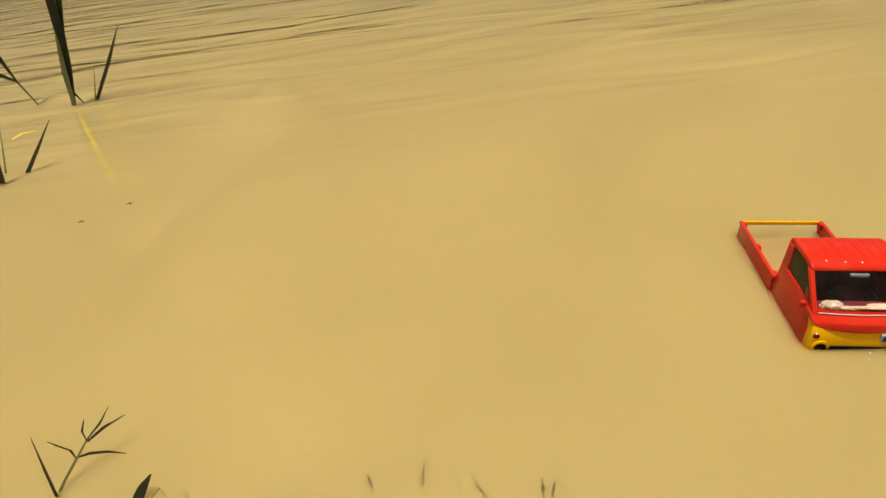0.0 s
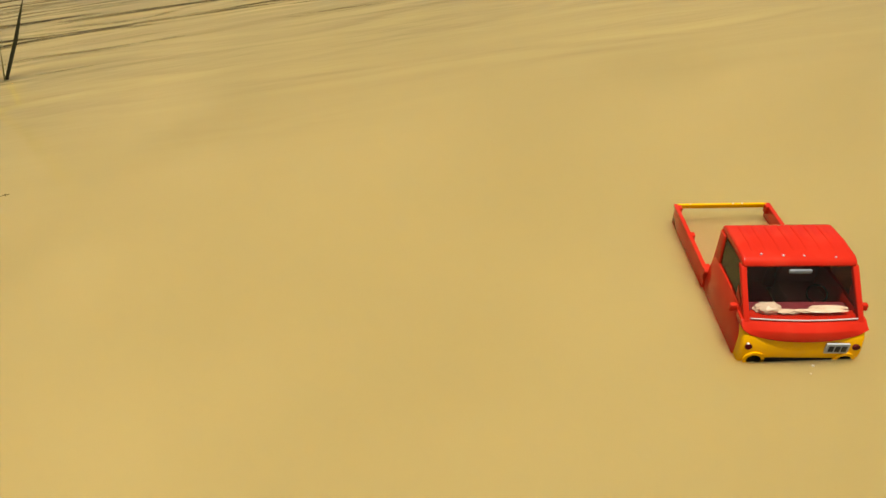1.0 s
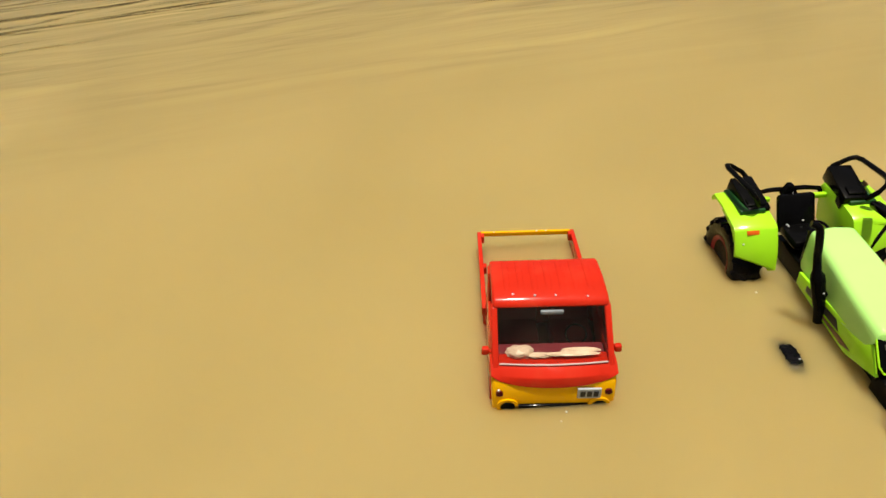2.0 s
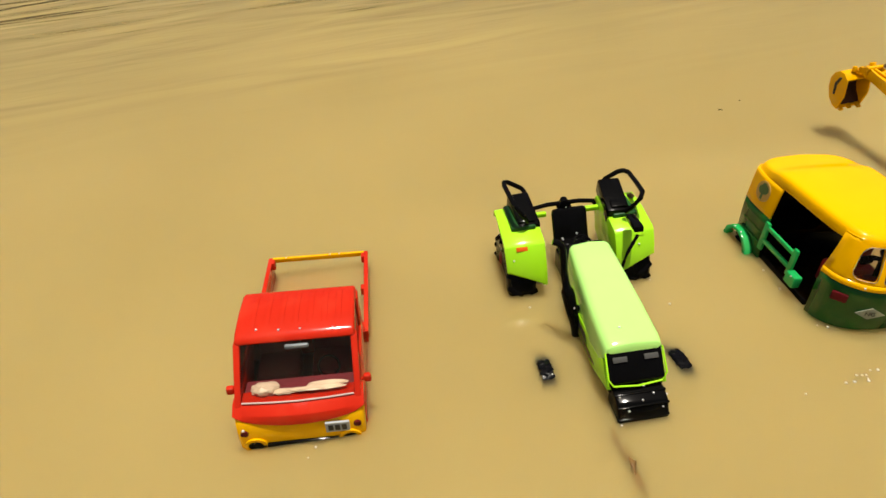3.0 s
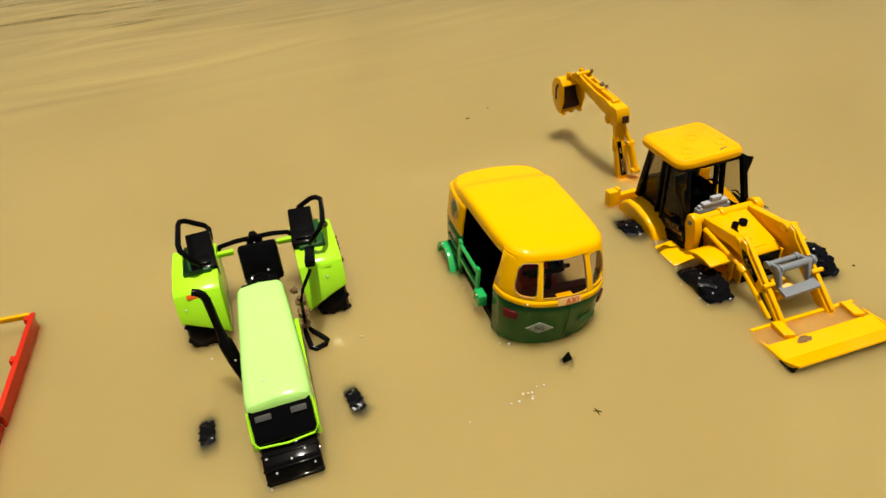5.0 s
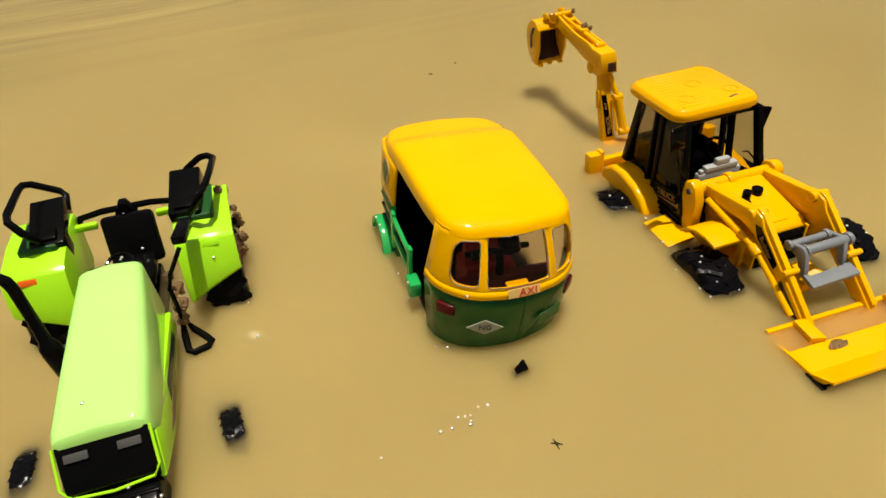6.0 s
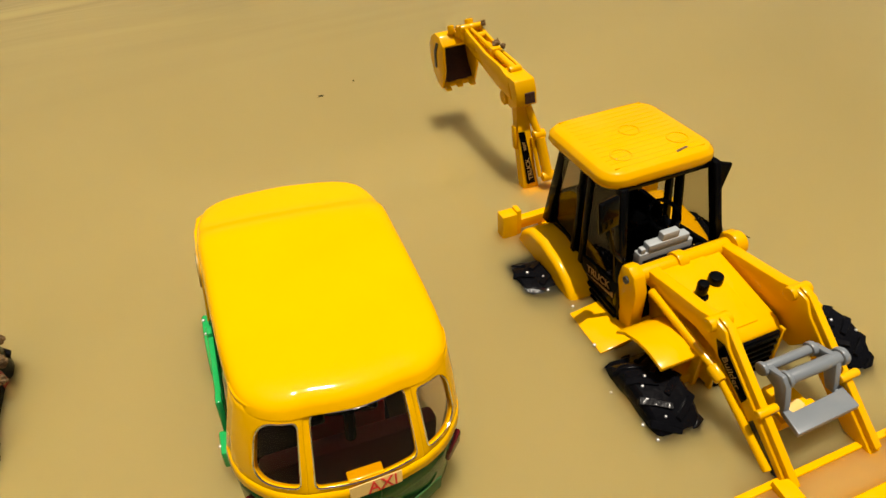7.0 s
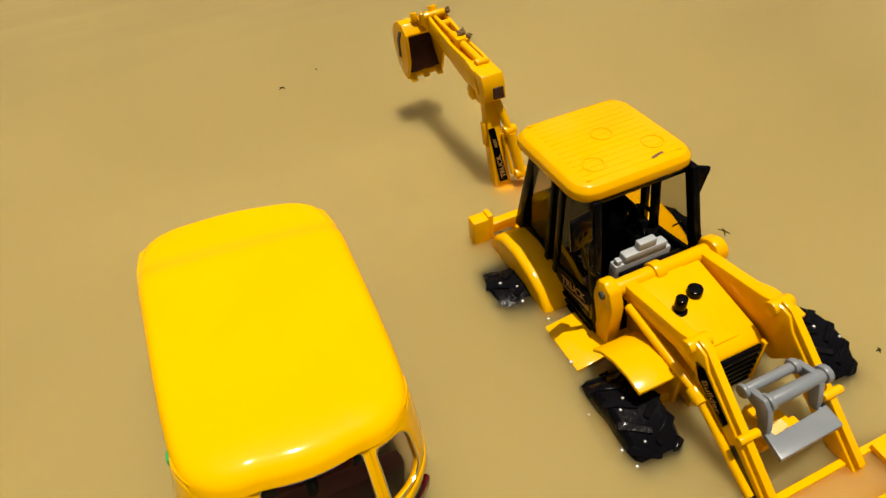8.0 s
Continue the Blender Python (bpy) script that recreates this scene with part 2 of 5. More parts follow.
def loft(rings, cap=True, bev=0.0):
    bm = bmesh.new()
    vs = [[bm.verts.new(p) for p in r] for r in rings]
    n = len(rings[0])
    for a, b in zip(vs, vs[1:]):
        for i in range(n):
            bm.faces.new((a[i], a[(i + 1) % n], b[(i + 1) % n], b[i]))
    if cap:
        bm.faces.new(vs[0][::-1])
        bm.faces.new(vs[-1])
    bmesh.ops.recalc_face_normals(bm, faces=bm.faces)
    return finish(bm, bev)


def tube(points, r, n=10, closed=False):
    """A round bar along points; r is one radius or one for each point."""
    pts = [Vector(p) for p in points]
    k = len(pts)
    radii = r if isinstance(r, (list, tuple)) else [r] * k
    rings = []
    up = Vector((0.31, 0.2, 0.93)).normalized()
    for i, p in enumerate(pts):
        if closed:
            d = pts[(i + 1) % k] - pts[i - 1]
        else:
            d = pts[min(i + 1, k - 1)] - pts[max(i - 1, 0)]
        d.normalize()
        u = d.cross(up)
        if u.length < 0.1:
            u = d.cross(Vector((1, 0, 0)))
        u.normalize()
        v = d.cross(u)
        rings.append([p + (u * math.cos(2 * math.pi * j / n) + v * math.sin(2 * math.pi * j / n)) * radii[i] for j in range(n)])
    if closed:
        return loft(rings + [rings[0]], cap=False)
    return loft(rings)


def rod(a, b, r, n=14, bev=0.0):
    return finish(tube([a, b], r, n), bev)


def merged(*bms):
    """Several bmeshes as one."""
    me = bpy.data.meshes.new("tmp")
    out = bmesh.new()
    for b in bms:
        b.to_mesh(me)
        b.free()
        out.from_mesh(me)
    bpy.data.meshes.remove(me)
    return out


def moved(bm, m):
    bmesh.ops.transform(bm, matrix=m, verts=bm.verts)
    return bm


def lathe_x(profile, n=36):
    """Profile of (x, radius) turned round the x axis."""
    rings = [[(x, r * math.cos(2 * math.pi * j / n), r * math.sin(2 * math.pi * j / n)) for j in range(n)] for x, r in profile]
    return loft(rings)


def tyre_mesh(R, w, depth):
    """A smooth tyre casing round the x axis."""
    h = w / 2
    return lathe_x([(-h * 0.8, R * 0.5), (-h, R * 0.62), (-h, R * 0.8), (-h * 0.94, R * 0.9), (-h * 0.8, R - depth), (0, R - depth * 0.8), (h * 0.8, R - depth), (h * 0.94, R * 0.9), (h, R * 0.8), (h, R * 0.62), (h * 0.8, R * 0.5)])


def wheel(parent, x, y, z, R, w, lugs, rim_mat, rim_label, yaw=0, depth=1.2):
    """Wheel as a part: tyre casing with its rim and tread bars below it."""
    t = part("tyre", tyre_mesh(R, w, depth), RUBBER, parent, "wet black rubber tyre with slanted tread bars")
    t.matrix_basis = pose(x / 1000, y / 1000, z / 1000, 0, 0, yaw)
    h = w / 2
    part("rim", lathe_x([(-h * 0.7, 0.5), (-h * 0.72, R * 0.3), (-h * 0.9, R * 0.52), (h * 0.9, R * 0.52), (h * 0.72, R * 0.3), (h * 0.7, 0.5)]), rim_mat, t, rim_label)
    if lugs:
        k = R * 0.05
        lug = prism([(-h * 0.56, -k), (h * 0.2, -k * 1.2), (h * 0.62, -k * 1.4), (h * 0.62, k * 1.4), (h * 0.2, k * 1.2), (-h * 0.56, k)], "z", -depth * 1.2, depth * 0.75, 0.2, 1)
        for v in lug.verts:
            v.co.z -= R * 0.085 * max(0.0, (v.co.x - h * 0.2) / (h * 0.42)) ** 1.5
        first = part("tread_bar", lug, RUBBER, t)
        for i in range(lugs):
            for side in (-1, 1):
                bar = first if i == 0 and side < 0 else new("tread_bar", first.data)
                bar.parent = t
                a = 2 * math.pi * (i + (0.5 if side > 0 else 0)) / lugs
                turn = pose(0, 0, 0, 0, 0, 32) if side > 0 else pose(0, 0, 0, 0, 0, 180 - 32)
                bar.matrix_basis = Matrix.Rotation(a, 4, "X") @ Matrix.Translation((side * h * 0.48 / 1000, 0, (R - depth * 0.9) / 1000)) @ turn
    return t


def lettering(text, size, mat, parent, m, label, depth=0.15):
    """Raised printed letters as a mesh part; size in millimetres."""
    cu = bpy.data.curves.new("lettering", "FONT")
    cu.body, cu.size, cu.extrude, cu.align_x, cu.align_y = text, size, depth, "CENTER", "CENTER"
    ob = bpy.data.objects.new("lettering_curve", cu)
    scene.collection.objects.link(ob)
    bpy.context.view_layer.update()
    me = bpy.data.meshes.new_from_object(ob.evaluated_get(bpy.context.evaluated_depsgraph_get()))
    bpy.data.objects.remove(ob)
    bm = bmesh.new()
    bm.from_mesh(me)
    bpy.data.meshes.remove(me)
    moved(bm, m)
    return part("lettering", bm, mat, parent, label, smooth=False)


def plane_m(o, right, up):
    """Matrix that lays the xy plane on a surface at o (millimetres)."""
    r = Vector(right).normalized()
    n = r.cross(Vector(up)).normalized()
    u = n.cross(r)
    return Matrix.Translation(o) @ Matrix((r, u, n)).transposed().to_4x4()


def thing(name, label, category, m, group=""):
    e = new(name)
    e.empty_display_size = 0.02
    e.matrix_basis = m
    return tagged(e, label, category, group)


def solid(ob, mm):
    s = ob.modifiers.new("thickness", "SOLIDIFY")
    s.thickness, s.offset = mm / 1000, -1
    return ob


# ---- water and bed ----
def sheet(name, z, half, cells, mat, parent=None, rough=0.0):
    bm = bmesh.new()
    bmesh.ops.create_grid(bm, x_segments=cells, y_segments=cells, size=half * 1000)
    for v in bm.verts:
        v.co.z = z + (rough * noise.noise(v.co * 0.002) if rough else 0)
    return part(name, bm, mat, parent)


tagged(sheet("ground", -34.0, 60, 160, material("pond_bed_mud", (0.3, 0.2, 0.085), 0.7, vary=0.4, grain=60, bump=0.5), None, 2.0), "brown muddy pond bed under turbid water", "ground", kind="structure")
water = tagged(sheet("water", 0.0, 60, 4, silt_material("turbid_water_surface", 0.04, True, 0.45)), "opaque yellow-brown muddy flood water, rippled far out", "water", kind="structure")
for depth, opacity in ((-0.9, 0.08), (-2.1, 0.14), (-3.6, 0.24), (-5.6, 0.32), (-8.4, 0.45), (-12.0, 0.92)):
    sheet("silt_layer", depth, 60, 4, silt_material("suspended_silt", opacity, False, 0.35 if depth > -6 else 0.0), water)


# ---- red pickup truck ----
def pickup_truck(m):
    t = thing("toy_pickup_truck", "red and yellow plastic toy pickup truck half sunk in muddy water", "toy truck", m)
    # cab shell: side profile in y (back) and z (up), with door and windscreen openings left between pillars
    low = part("cab_front", prism([(-1.5, -16), (-2.2, 6), (-0.6, 14.2), (1.6, 17.4), (6, 18.4), (8, 18.4), (8, -16)], "x", -27.6, 27.6, 1.6, 3), YELLOW, t, "yellow plastic front panel")
    part("bumper_slot", box(-20, 20, -3.2, 0, -3.0, 1.4, 0.5), BLACK, low, "black lower air slot")
    for s in (-1, 1):
        part("headlight_socket", lathe_ring(s * 20.5, -2.6, 0.6, 5.0, 3.4), YELLOW, low)
        part("headlight", rod((s * 20.5, -2.9, 0.6), (s * 20.5, -0.5, 0.6), 3.6, 20), BLACK, low, "dark round headlight recess")
        part("fog_lamp", rod((s * 24.2, -2.4, 9.0), (s * 24.2, 1, 9.0), 1.7, 14), LAMPRED, low, "dark red lamp dot")
    plate = part("number_plate", box(10.4, 20.8, -2.9, -1.6, 5.4, 11.8, 0.2, 1), PALEGREY, low, "small grey plate with black marks")
    for i in range(3):
        part("plate_mark", box(11.6 + i * 2.9, 13.8 + i * 2.9, -3.2, -2.8, 6.8, 10.4, 0.1, 1), INK, plate, smooth=False)
    # cowl whose lower edge sags towards the middle
    n = 14
    rings = []
    for k in range(n + 1):
        x = -28.0 + 56.0 * k / n
        q = 1 - (x / 28.0) ** 2
        zb = 18.0 - 6.4 * q ** 0.5
        yf = 0.6 - 2.6 * q
        rings.append([(x, yf + 0.5, zb), (x, yf - 0.3, zb + 1.0), (x, yf + 0.9 + 0.6 * (1 - q), max(18.0, zb + 1.6)), (x, 5.2, 21.6), (x, 12, 21.8), (x, 12, zb)])
    cowl = part("cab_cowl", loft(rings, bev=0.4), RED, t, "red cowl below the windscreen")
    for s in (-1, 1):
        x0, x1 = sorted((s * 28.2, s * 25.6))
        part("door", prism([(3.6, -16), (3.6, 12), (8.5, 24), (56, 24), (57, 14), (57, -16)], "x", x0, x1, 0.5), RED, t, "red cab door")
        part("windscreen_pillar", prism([(3.8, 20.5), (7.4, 20.5), (27.6, 42.5), (23.8, 42.5)], "x", *sorted((s * 28.0, s * 25.0)), 0.6), RED, t)
        part("rear_pillar", prism([(48, 22.5), (57, 22.5), (57, 42.5), (50, 42.5)], "x", *sorted((s * 28.0, s * 26.0)), 0.6), RED, t)
        part("door_mirror", merged(box(*sorted((s * 29.2, s * 32.8)), 12, 15, 20.5, 25.0, 1.0), rod((s * 27, 14, 21), (s * 30.5, 14, 22), 0.9, 8)), RED, t, "small red door mirror")
        sw = part("side_window", prism([(9, 23), (49, 23), (51, 42.5), (26, 42.5)], "x", *sorted((s * 27.2, s * 26.9)), 0), DOORGLASS, t, "dark door pane")
        sw.visible_shadow = False
        part("window_vent", prism([(11, 22), (20, 22), (22, 31)], "x", *sorted((s * 27.6, s * 26.6)), 0.3), RED, t)
    part("cab_back", box(-27.5, 27.5, 55.5, 57.5, -16, 43, 0.5), RED, t)
    # roof with pressed ribs
    prof = [(23.2, 41.8), (24.2, 44.6), (27.5, 46.4), (40, 47.4), (54, 46.8), (58, 45.0), (58.4, 42.2), (40, 42.4)]
    roof = part("roof", prism(prof, "x", -27.2, 27.2, 2.3, 5), RED, t, "red roof with pressed ribs")
    for i in range(-3, 4):
        part("roof_rib", prism([(29, 46.0), (32, 47.0), (40, 47.75), (53, 47.2), (57.4, 45.4), (57, 44)], "x", i * 6.6 - 1.5, i * 6.6 + 1.5, 0.45, 2), RED, roof)
    ws = part("windscreen", prism([(4.8, 21.4), (5.2, 21.3), (24.3, 42.2), (23.9, 42.3)], "x", -25.2, 25.2, 0), SMOKE, t, "smoky clear windscreen")
    ws.visible_shadow = False
    # pale bar draws the white glare along the foot of the glass
    part("windscreen_seal", tube([(-24.8, 5.0, 22.2), (-12, 4.3, 21.8), (0, 4.0, 21.7), (12, 4.3, 21.8), (24.8, 5.0, 22.2)], 0.42, 8), GLINT, ws, "pale strip for the glint on the lower windscreen edge")
    part("rear_view_mirror", box(-5, 6, 21.4, 23.2, 38.6, 41.2, 0.8), GREY, ws, "grey rear-view mirror")
    part("dashboard", box(-25, 25, 6, 20, 8, 20.5, 1), DARK, t)
    for x in (-13, 13):
        part("seat", merged(box(x - 10, x + 10, 28, 48, 2, 14, 2), box(x - 10, x + 10, 44, 50, 12, 36, 2)), DARK, t, "dark moulded seat")
    part("steering_wheel", moved(tube([(5 * math.cos(a * math.pi / 8), 5 * math.sin(a * math.pi / 8), 0) for a in range(16)], 0.6, 6, True), pose(13, 23, 23, 50)), BLACK, t)
    # the cab flares out a little towards its foot
    for ob in (low, cowl, *low.children, *plate.children):
        ob.data.transform(Matrix.Diagonal((1.075, 1, 1, 1)))
    for ob in t.children:
        if ob not in (low, cowl):
            for piece in (ob, *ob.children):
                for v in piece.data.vertices:
                    v.co.x *= 1.03 + 0.06 * max(0.0, min(1.0, (0.024 - v.co.z) / 0.02))
                    if v.co.z > 0.0218:
                        v.co.z = 0.0218 + (v.co.z - 0.0218) * 0.935
    # load bed
    for s in (-1, 1):
        x0, x1 = sorted((s * 31.0, s * 29.3))
        side = part("bed_side", box(x0, x1, 58, 130.5, -12, 10.6, 0.4), RED, t, "low red side board of the load bed")
        part("bed_rail", box(*sorted((s * 31.7, s * 29.0)), 57, 131.5, 9.0, 11.0, 0.5), RED, side)
        for y in (62, 95, 127):
            part("bed_hook", box(*sorted((s * 29.6, s * 27.2)), y - 2.2, y + 2.2, 6.0, 11.4, 0.5), RED, side)
        part("bed_corner", box(*sorted((s * 31.7, s * 28.4)), 58, 61, 4, 11.4, 0.6), RED, side)
    part("tailgate", box(-29.2, 29.2, 129.8, 132.0, 7.8, 11.0, 0.5), YELLOW, t, "yellow tailgate")
    part("bed_floor", box(-29.4, 29.4, 58, 129.5, -12.5, -8.5, 0.3), RED, t)
    for x in (-24, 24):
        for y in (18, 104):
            wheel(t, x, y, -21, 12, 8, 0, GREY, "grey wheel hub", depth=0.8)
    return t


def lathe_ring(x, y, z, R, r):
    """A short ring facing along y."""
    n = 20
    rings = []
    for rad, yy in ((r, y - 0.6), (R, y - 0.6), (R, y + 2.5), (r, y + 2.5)):
        rings.append([(x + rad * math.cos(2 * math.pi * j / n), yy, z + rad * math.sin(2 * math.pi * j / n)) for j in range(n)])
    return loft(rings + [rings[0]], cap=False)


# the wad of paper lying on the dashboard is a thing of its own
def paper_wad(m):
    bm = bmesh.new()
    bmesh.ops.create_icosphere(bm, subdivisions=3, radius=1)
    for v in bm.verts:
        k = 1 + 0.28 * noise.noise(v.co * 2.3) + 0.12 * noise.noise(v.co * 6)
        v.co = Vector((v.co.x * 6.4 * k, v.co.y * 3.6 * k, v.co.z * 3.2 * k))
    strips = [bm]
    for x, y, w, d, h, seed in ((9, -2.2, 6, 1.6, 0.9, 3), (24, -2.4, 13, 1.4, 0.7, 7), (29, -0.4, 9, 1.6, 0.8, 11)):
        sheet_bm = bmesh.new()
        bmesh.ops.create_icosphere(sheet_bm, subdivisions=4, radius=1)
        for v in sheet_bm.verts:
            k = 1 + 0.25 * noise.noise(v.co * 3 + Vector((seed, 0, 0))) + 0.22 * noise.noise(v.co * 9 + Vector((0, seed, 0)))
            v.co = Vector((x + v.co.x * w * k, y + v.co.y * d * k, -0.6 + v.co.z * h * k + 0.05 * x))
        strips.append(sheet_bm)
    ob = part("paper_scraps", merged(*strips), PAPER)
    ob.matrix_basis = m
    return tagged(ob, "crumpled off-white paper scraps lying on the truck dashboard", "paper")


# ---- lime tractor ----
def tractor(m):
    t = thing("toy_tractor", "lime green and black plastic toy tractor sunk in muddy water", "toy tractor", m)
    # bonnet: rounded section swept from the front (low) to the back (high)
    def ring(y, w, zt, zb):
        r = min(4.0, w * 0.3)
        pts = [(-w - 0.8, zb), (-w, zt - r)]
        pts += [(-w + r - r * math.cos(a), zt - r + r * math.sin(a)) for a in (0.4, 0.8, 1.2, 1.55)]
        pts += [(0, zt + 0.9)]
        full = pts + [(-x, z) for x, z in pts[-2::-1]]
        return [(x, y, z) for x, z in full]
    part("bonnet", loft([ring(-4.7, 12.2, 27.0, 24.2), ring(-3.6, 13.4, 29.2, 22.6), ring(0, 13.9, 30.4, 19), ring(20, 13.6, 33.0, 15), ring(45, 12.4, 36.6, 14), ring(63, 11.3, 39.2, 15), ring(65.5, 10.8, 38.4, 17)], bev=0.25), LIME_TOP, t, "pale lime bonnet")
    for s in (-1, 1):
        part("bonnet_side", prism([(-12.4, 10), (-3.6, 22), (3, 19), (60, 15), (60, 7), (10, 3)], "x", *sorted((s * 14.4, s * 12.2)), 0.6), LIME, t)
        part("dirt_streak", prism([(6, 8), (14, 5.4), (30, 6.6), (44, 8.2), (30, 8.4), (15, 8.8)], "x", *sorted((s * 14.62, s * 14.2)), 0), CLAY, t, "brown dried mud streak", smooth=False)
        part("side_decal", prism([(18, 10), (50, 9.5), (50, 13.2), (22, 14.6)], "x", *sorted((s * 14.6, s * 14.2)), 0), INK, t, smooth=False)
    g = part("grille", prism([(-4.2, 26.4), (-12.8, 14.6), (-11, 6), (4, 6), (4, 24)], "x", -13.0, 13.0, 0.8), BLACK, t, "glossy black sloping grille")
    part("grille_frame", tube([(-13.6, -3.8, 25.8), (-13.9, -11.6, 16.2), (-11.6, -13.0, 12.8), (0, -13.8, 12.2), (11.6, -13.0, 12.8), (13.9, -11.6, 16.2), (13.6, -3.8, 25.8)], 0.48, 8), LIME, g, "lime trim round the grille")
    for s in (-1, 1):
        part("headlamp", moved(box(-3.4, 3.4, -0.4, 0.4, -1.3, 1.3, 0.3), pose(s * 7.4, -6.8, 23.4, -42)), LAMP, g, "narrow dark grey headlamp")
    part("grille_hose", tube([(-6, -11, 13), (-5, -8.5, 18), (2, -7.6, 19.6), (8, -9, 17), (9.6, -11.4, 13)], 0.35, 6), BLACK, g)
    w = part("front_weight", prism([(-11.5, 9.6), (-14, 10.6), (-20.5, 8.6), (-23.5, 2.6), (-23.5, -10), (-8, -10), (-8, 8)], "x", -12.0, 12.0, 1.2, 3), BLACK, t, "wet black front weight")
    for y, z in ((-23.2, 1.2), (-21.2, 7.2), (-16.0, 10.0)):
        part("weight_rib", box(-12.2, 12.2, y - 0.6, y + 0.6, z - 0.5, z + 0.6, 0.4), BLACK, w)
    part("chassis", box(-8.5, 8.5, -6, 100, -16, 12, 1.2), BLACK, t)
    part("front_axle", rod((-32, 10, -11), (32, 10, -11), 3, 10), BLACK, t)
    # rear fenders: curved mudguards over the big tyres
    for s in (-1, 1):
        out, inn = s * 43.5, s * 20.5
        arc_in = [(71.0, 8), (72.8, 17), (76.4, 26), (79.4, 31.6), (82, 33.2), (100, 36.6), (114, 37.0), (117, 33)]
        arc_out = [(74.6, 18), (75.8, 21.5), (77.6, 26.4), (80.0, 31.0), (82.4, 32.6), (100, 35.8), (114, 36.2), (117, 32.4)]
        def skin(arc, x):
            return [(x, y, z) for y, z in arc] + [(x, y + (95 - y) * 0.07, z - 1.8) for y, z in arc[::-1]]
        mid = [((a[0] + b[0]) / 2 - 0.6, (a[1] + b[1]) / 2 + 0.8) for a, b in zip(arc_in, arc_out)]
        f = part("fender", loft([skin(arc_in, inn), skin(mid, (inn + out) / 2), skin(arc_out, out)], bev=0.35), LIME, t, "lime rear mudguard")
        part("fender_wall", prism(arc_in + [(112, 14), (95, 6), (76, 4)], "x", *sorted((s * 22.2, s * 20.4)), 0.4), LIME, f)
        part("fender_skirt", prism(arc_out[1:6] + [(100, 33), (86, 30.4), (80.6, 26)], "x", *sorted((s * 43.7, s * 42.3)), 0.3), LIME, f)
        part("fender_top", box(*sorted((s * 37.5, s * 23)), 90, 116, 34.0, 37.6, 1.2), DARKGREEN, f, "dark green fender pad")
        bx = part("side_box", moved(box(-6.6, 6.6, -13.5, 13.5, -5.5, 4.5, 1.0), pose(s * 27.4, 105, 36.8 + (2.0 if s > 0 else 0), 15, 0, s * -4)), BLACK, t, "black box on the mudguard")
        part("box_ledge", moved(box(-4.8, 4.8, -3.0, 3.0, -0.8, 0.8, 0.4), pose(s * 27.6, 95.6, 39.6 + (2.0 if s > 0 else 0), 15, 0, s * -4)), BLACK, bx)
        loop = [(-22.5, 117, 38), (-22.7, 123, 41.5), (-24.5, 124, 43.5), (-33, 122.6, 49.6), (-35.6, 121, 50.6), (-36.2, 117, 50.8), (-35.4, 96, 51.6), (-34.4, 91, 51), (-31, 89, 46), (-28, 91, 40)] if s < 0 else [(25.4, 115, 38), (26.2, 121, 41), (28, 122.4, 43), (35.4, 120, 48.6), (38.6, 119.4, 49.2), (41.2, 117.6, 48.4), (39.6, 100, 50.4), (38.2, 89, 51.4), (36, 85.4, 50), (32.4, 85.6, 45), (29, 88, 40)]
        part("fender_grip", tube(loop, 1.5, 10), BLACK, t, "black grab loop")
        part("turn_lamp", moved(box(-3.3, 3.3, -0.5, 0.5, -1.3, 1.3, 0.3), pose(s * 34, 78.6, 30.2, -28)), ORANGE if s < 0 else LIME, f, "small orange lamp" if s < 0 else "")
        part("fender_stay", box(*sorted((s * 12, s * 21)), 108, 111, 30, 33, 0.7), LIME, t)
        wheel(t, s * 34.5, 96, 3, 23.5, 17, 16, MAROON, "dark red wheel rim", depth=1.1)
        wheel(t, s * 34.0 - 2.2, 12 - s * 3, -13.0, 14.5, 7.4, 22, MAROON, "dark red wheel rim", yaw=8 if s > 0 else 0, depth=0.3)
    part("seat", merged(box(-9, 9, 78, 98, 15, 21, 2.2), moved(box(-10.8, 10.8, -2.4, 2.4, -11.5, 11.5, 2.2), pose(1.0, 102, 25.5, -26))), BLACK, t, "glossy black moulded seat")
    part("seat_lug", prism([(-5, 32.5), (-1.5, 39.2), (1.5, 39.2), (5, 32.5)], "y", 110, 115, 0.8), BLACK, t)
    part("rear_bar", tube([(-23, 113, 27), (-19, 115, 33), (-10, 115, 34.4), (10, 115, 34.4), (19, 115, 33), (23, 113, 27)], 1.5, 8), BLACK, t)
    part("dash", box(-9.5, 9.5, 64, 71, 14, 36, 1.4), BLACK, t)
    part("steering_wheel", merged(moved(tube([(5 * math.cos(a * math.pi / 10), 5 * math.sin(a * math.pi / 10), 0) for a in range(20)], 0.8, 6, True), pose(0, 76, 31, 25)), rod((0, 72, 24), (0, 76, 33), 0.9, 8)), BLACK, t)
    # exhaust stack on one side, lever and step on the other
    part("exhaust", tube([(-15.0, 33, 3), (-16.0, 33.6, 11), (-17.6, 35.4, 20), (-19.0, 37.4, 28), (-19.4, 38, 30.4), (-19.8, 38.8, 32.6), (-20.6, 41, 41), (-21.0, 42, 48), (-21.4, 43, 53), (-22.2, 43.4, 55.8), (-24.0, 43.8, 57.4), (-26.2, 44.4, 58)], [2.4, 2.6, 3.3, 3.5, 3.3, 2.1, 1.9, 1.9, 1.9, 1.9, 1.8, 1.6], 12), BLACK, t, "black curved exhaust stack")
    part("exhaust_clamp", merged(box(-20, -12.5, 34.6, 37.4, 18, 20.4, 0.5), rod((-20.9, 38, 29.4), (-16.9, 37, 28.4), 1.4, 10, 0.3)), BLACK, t)
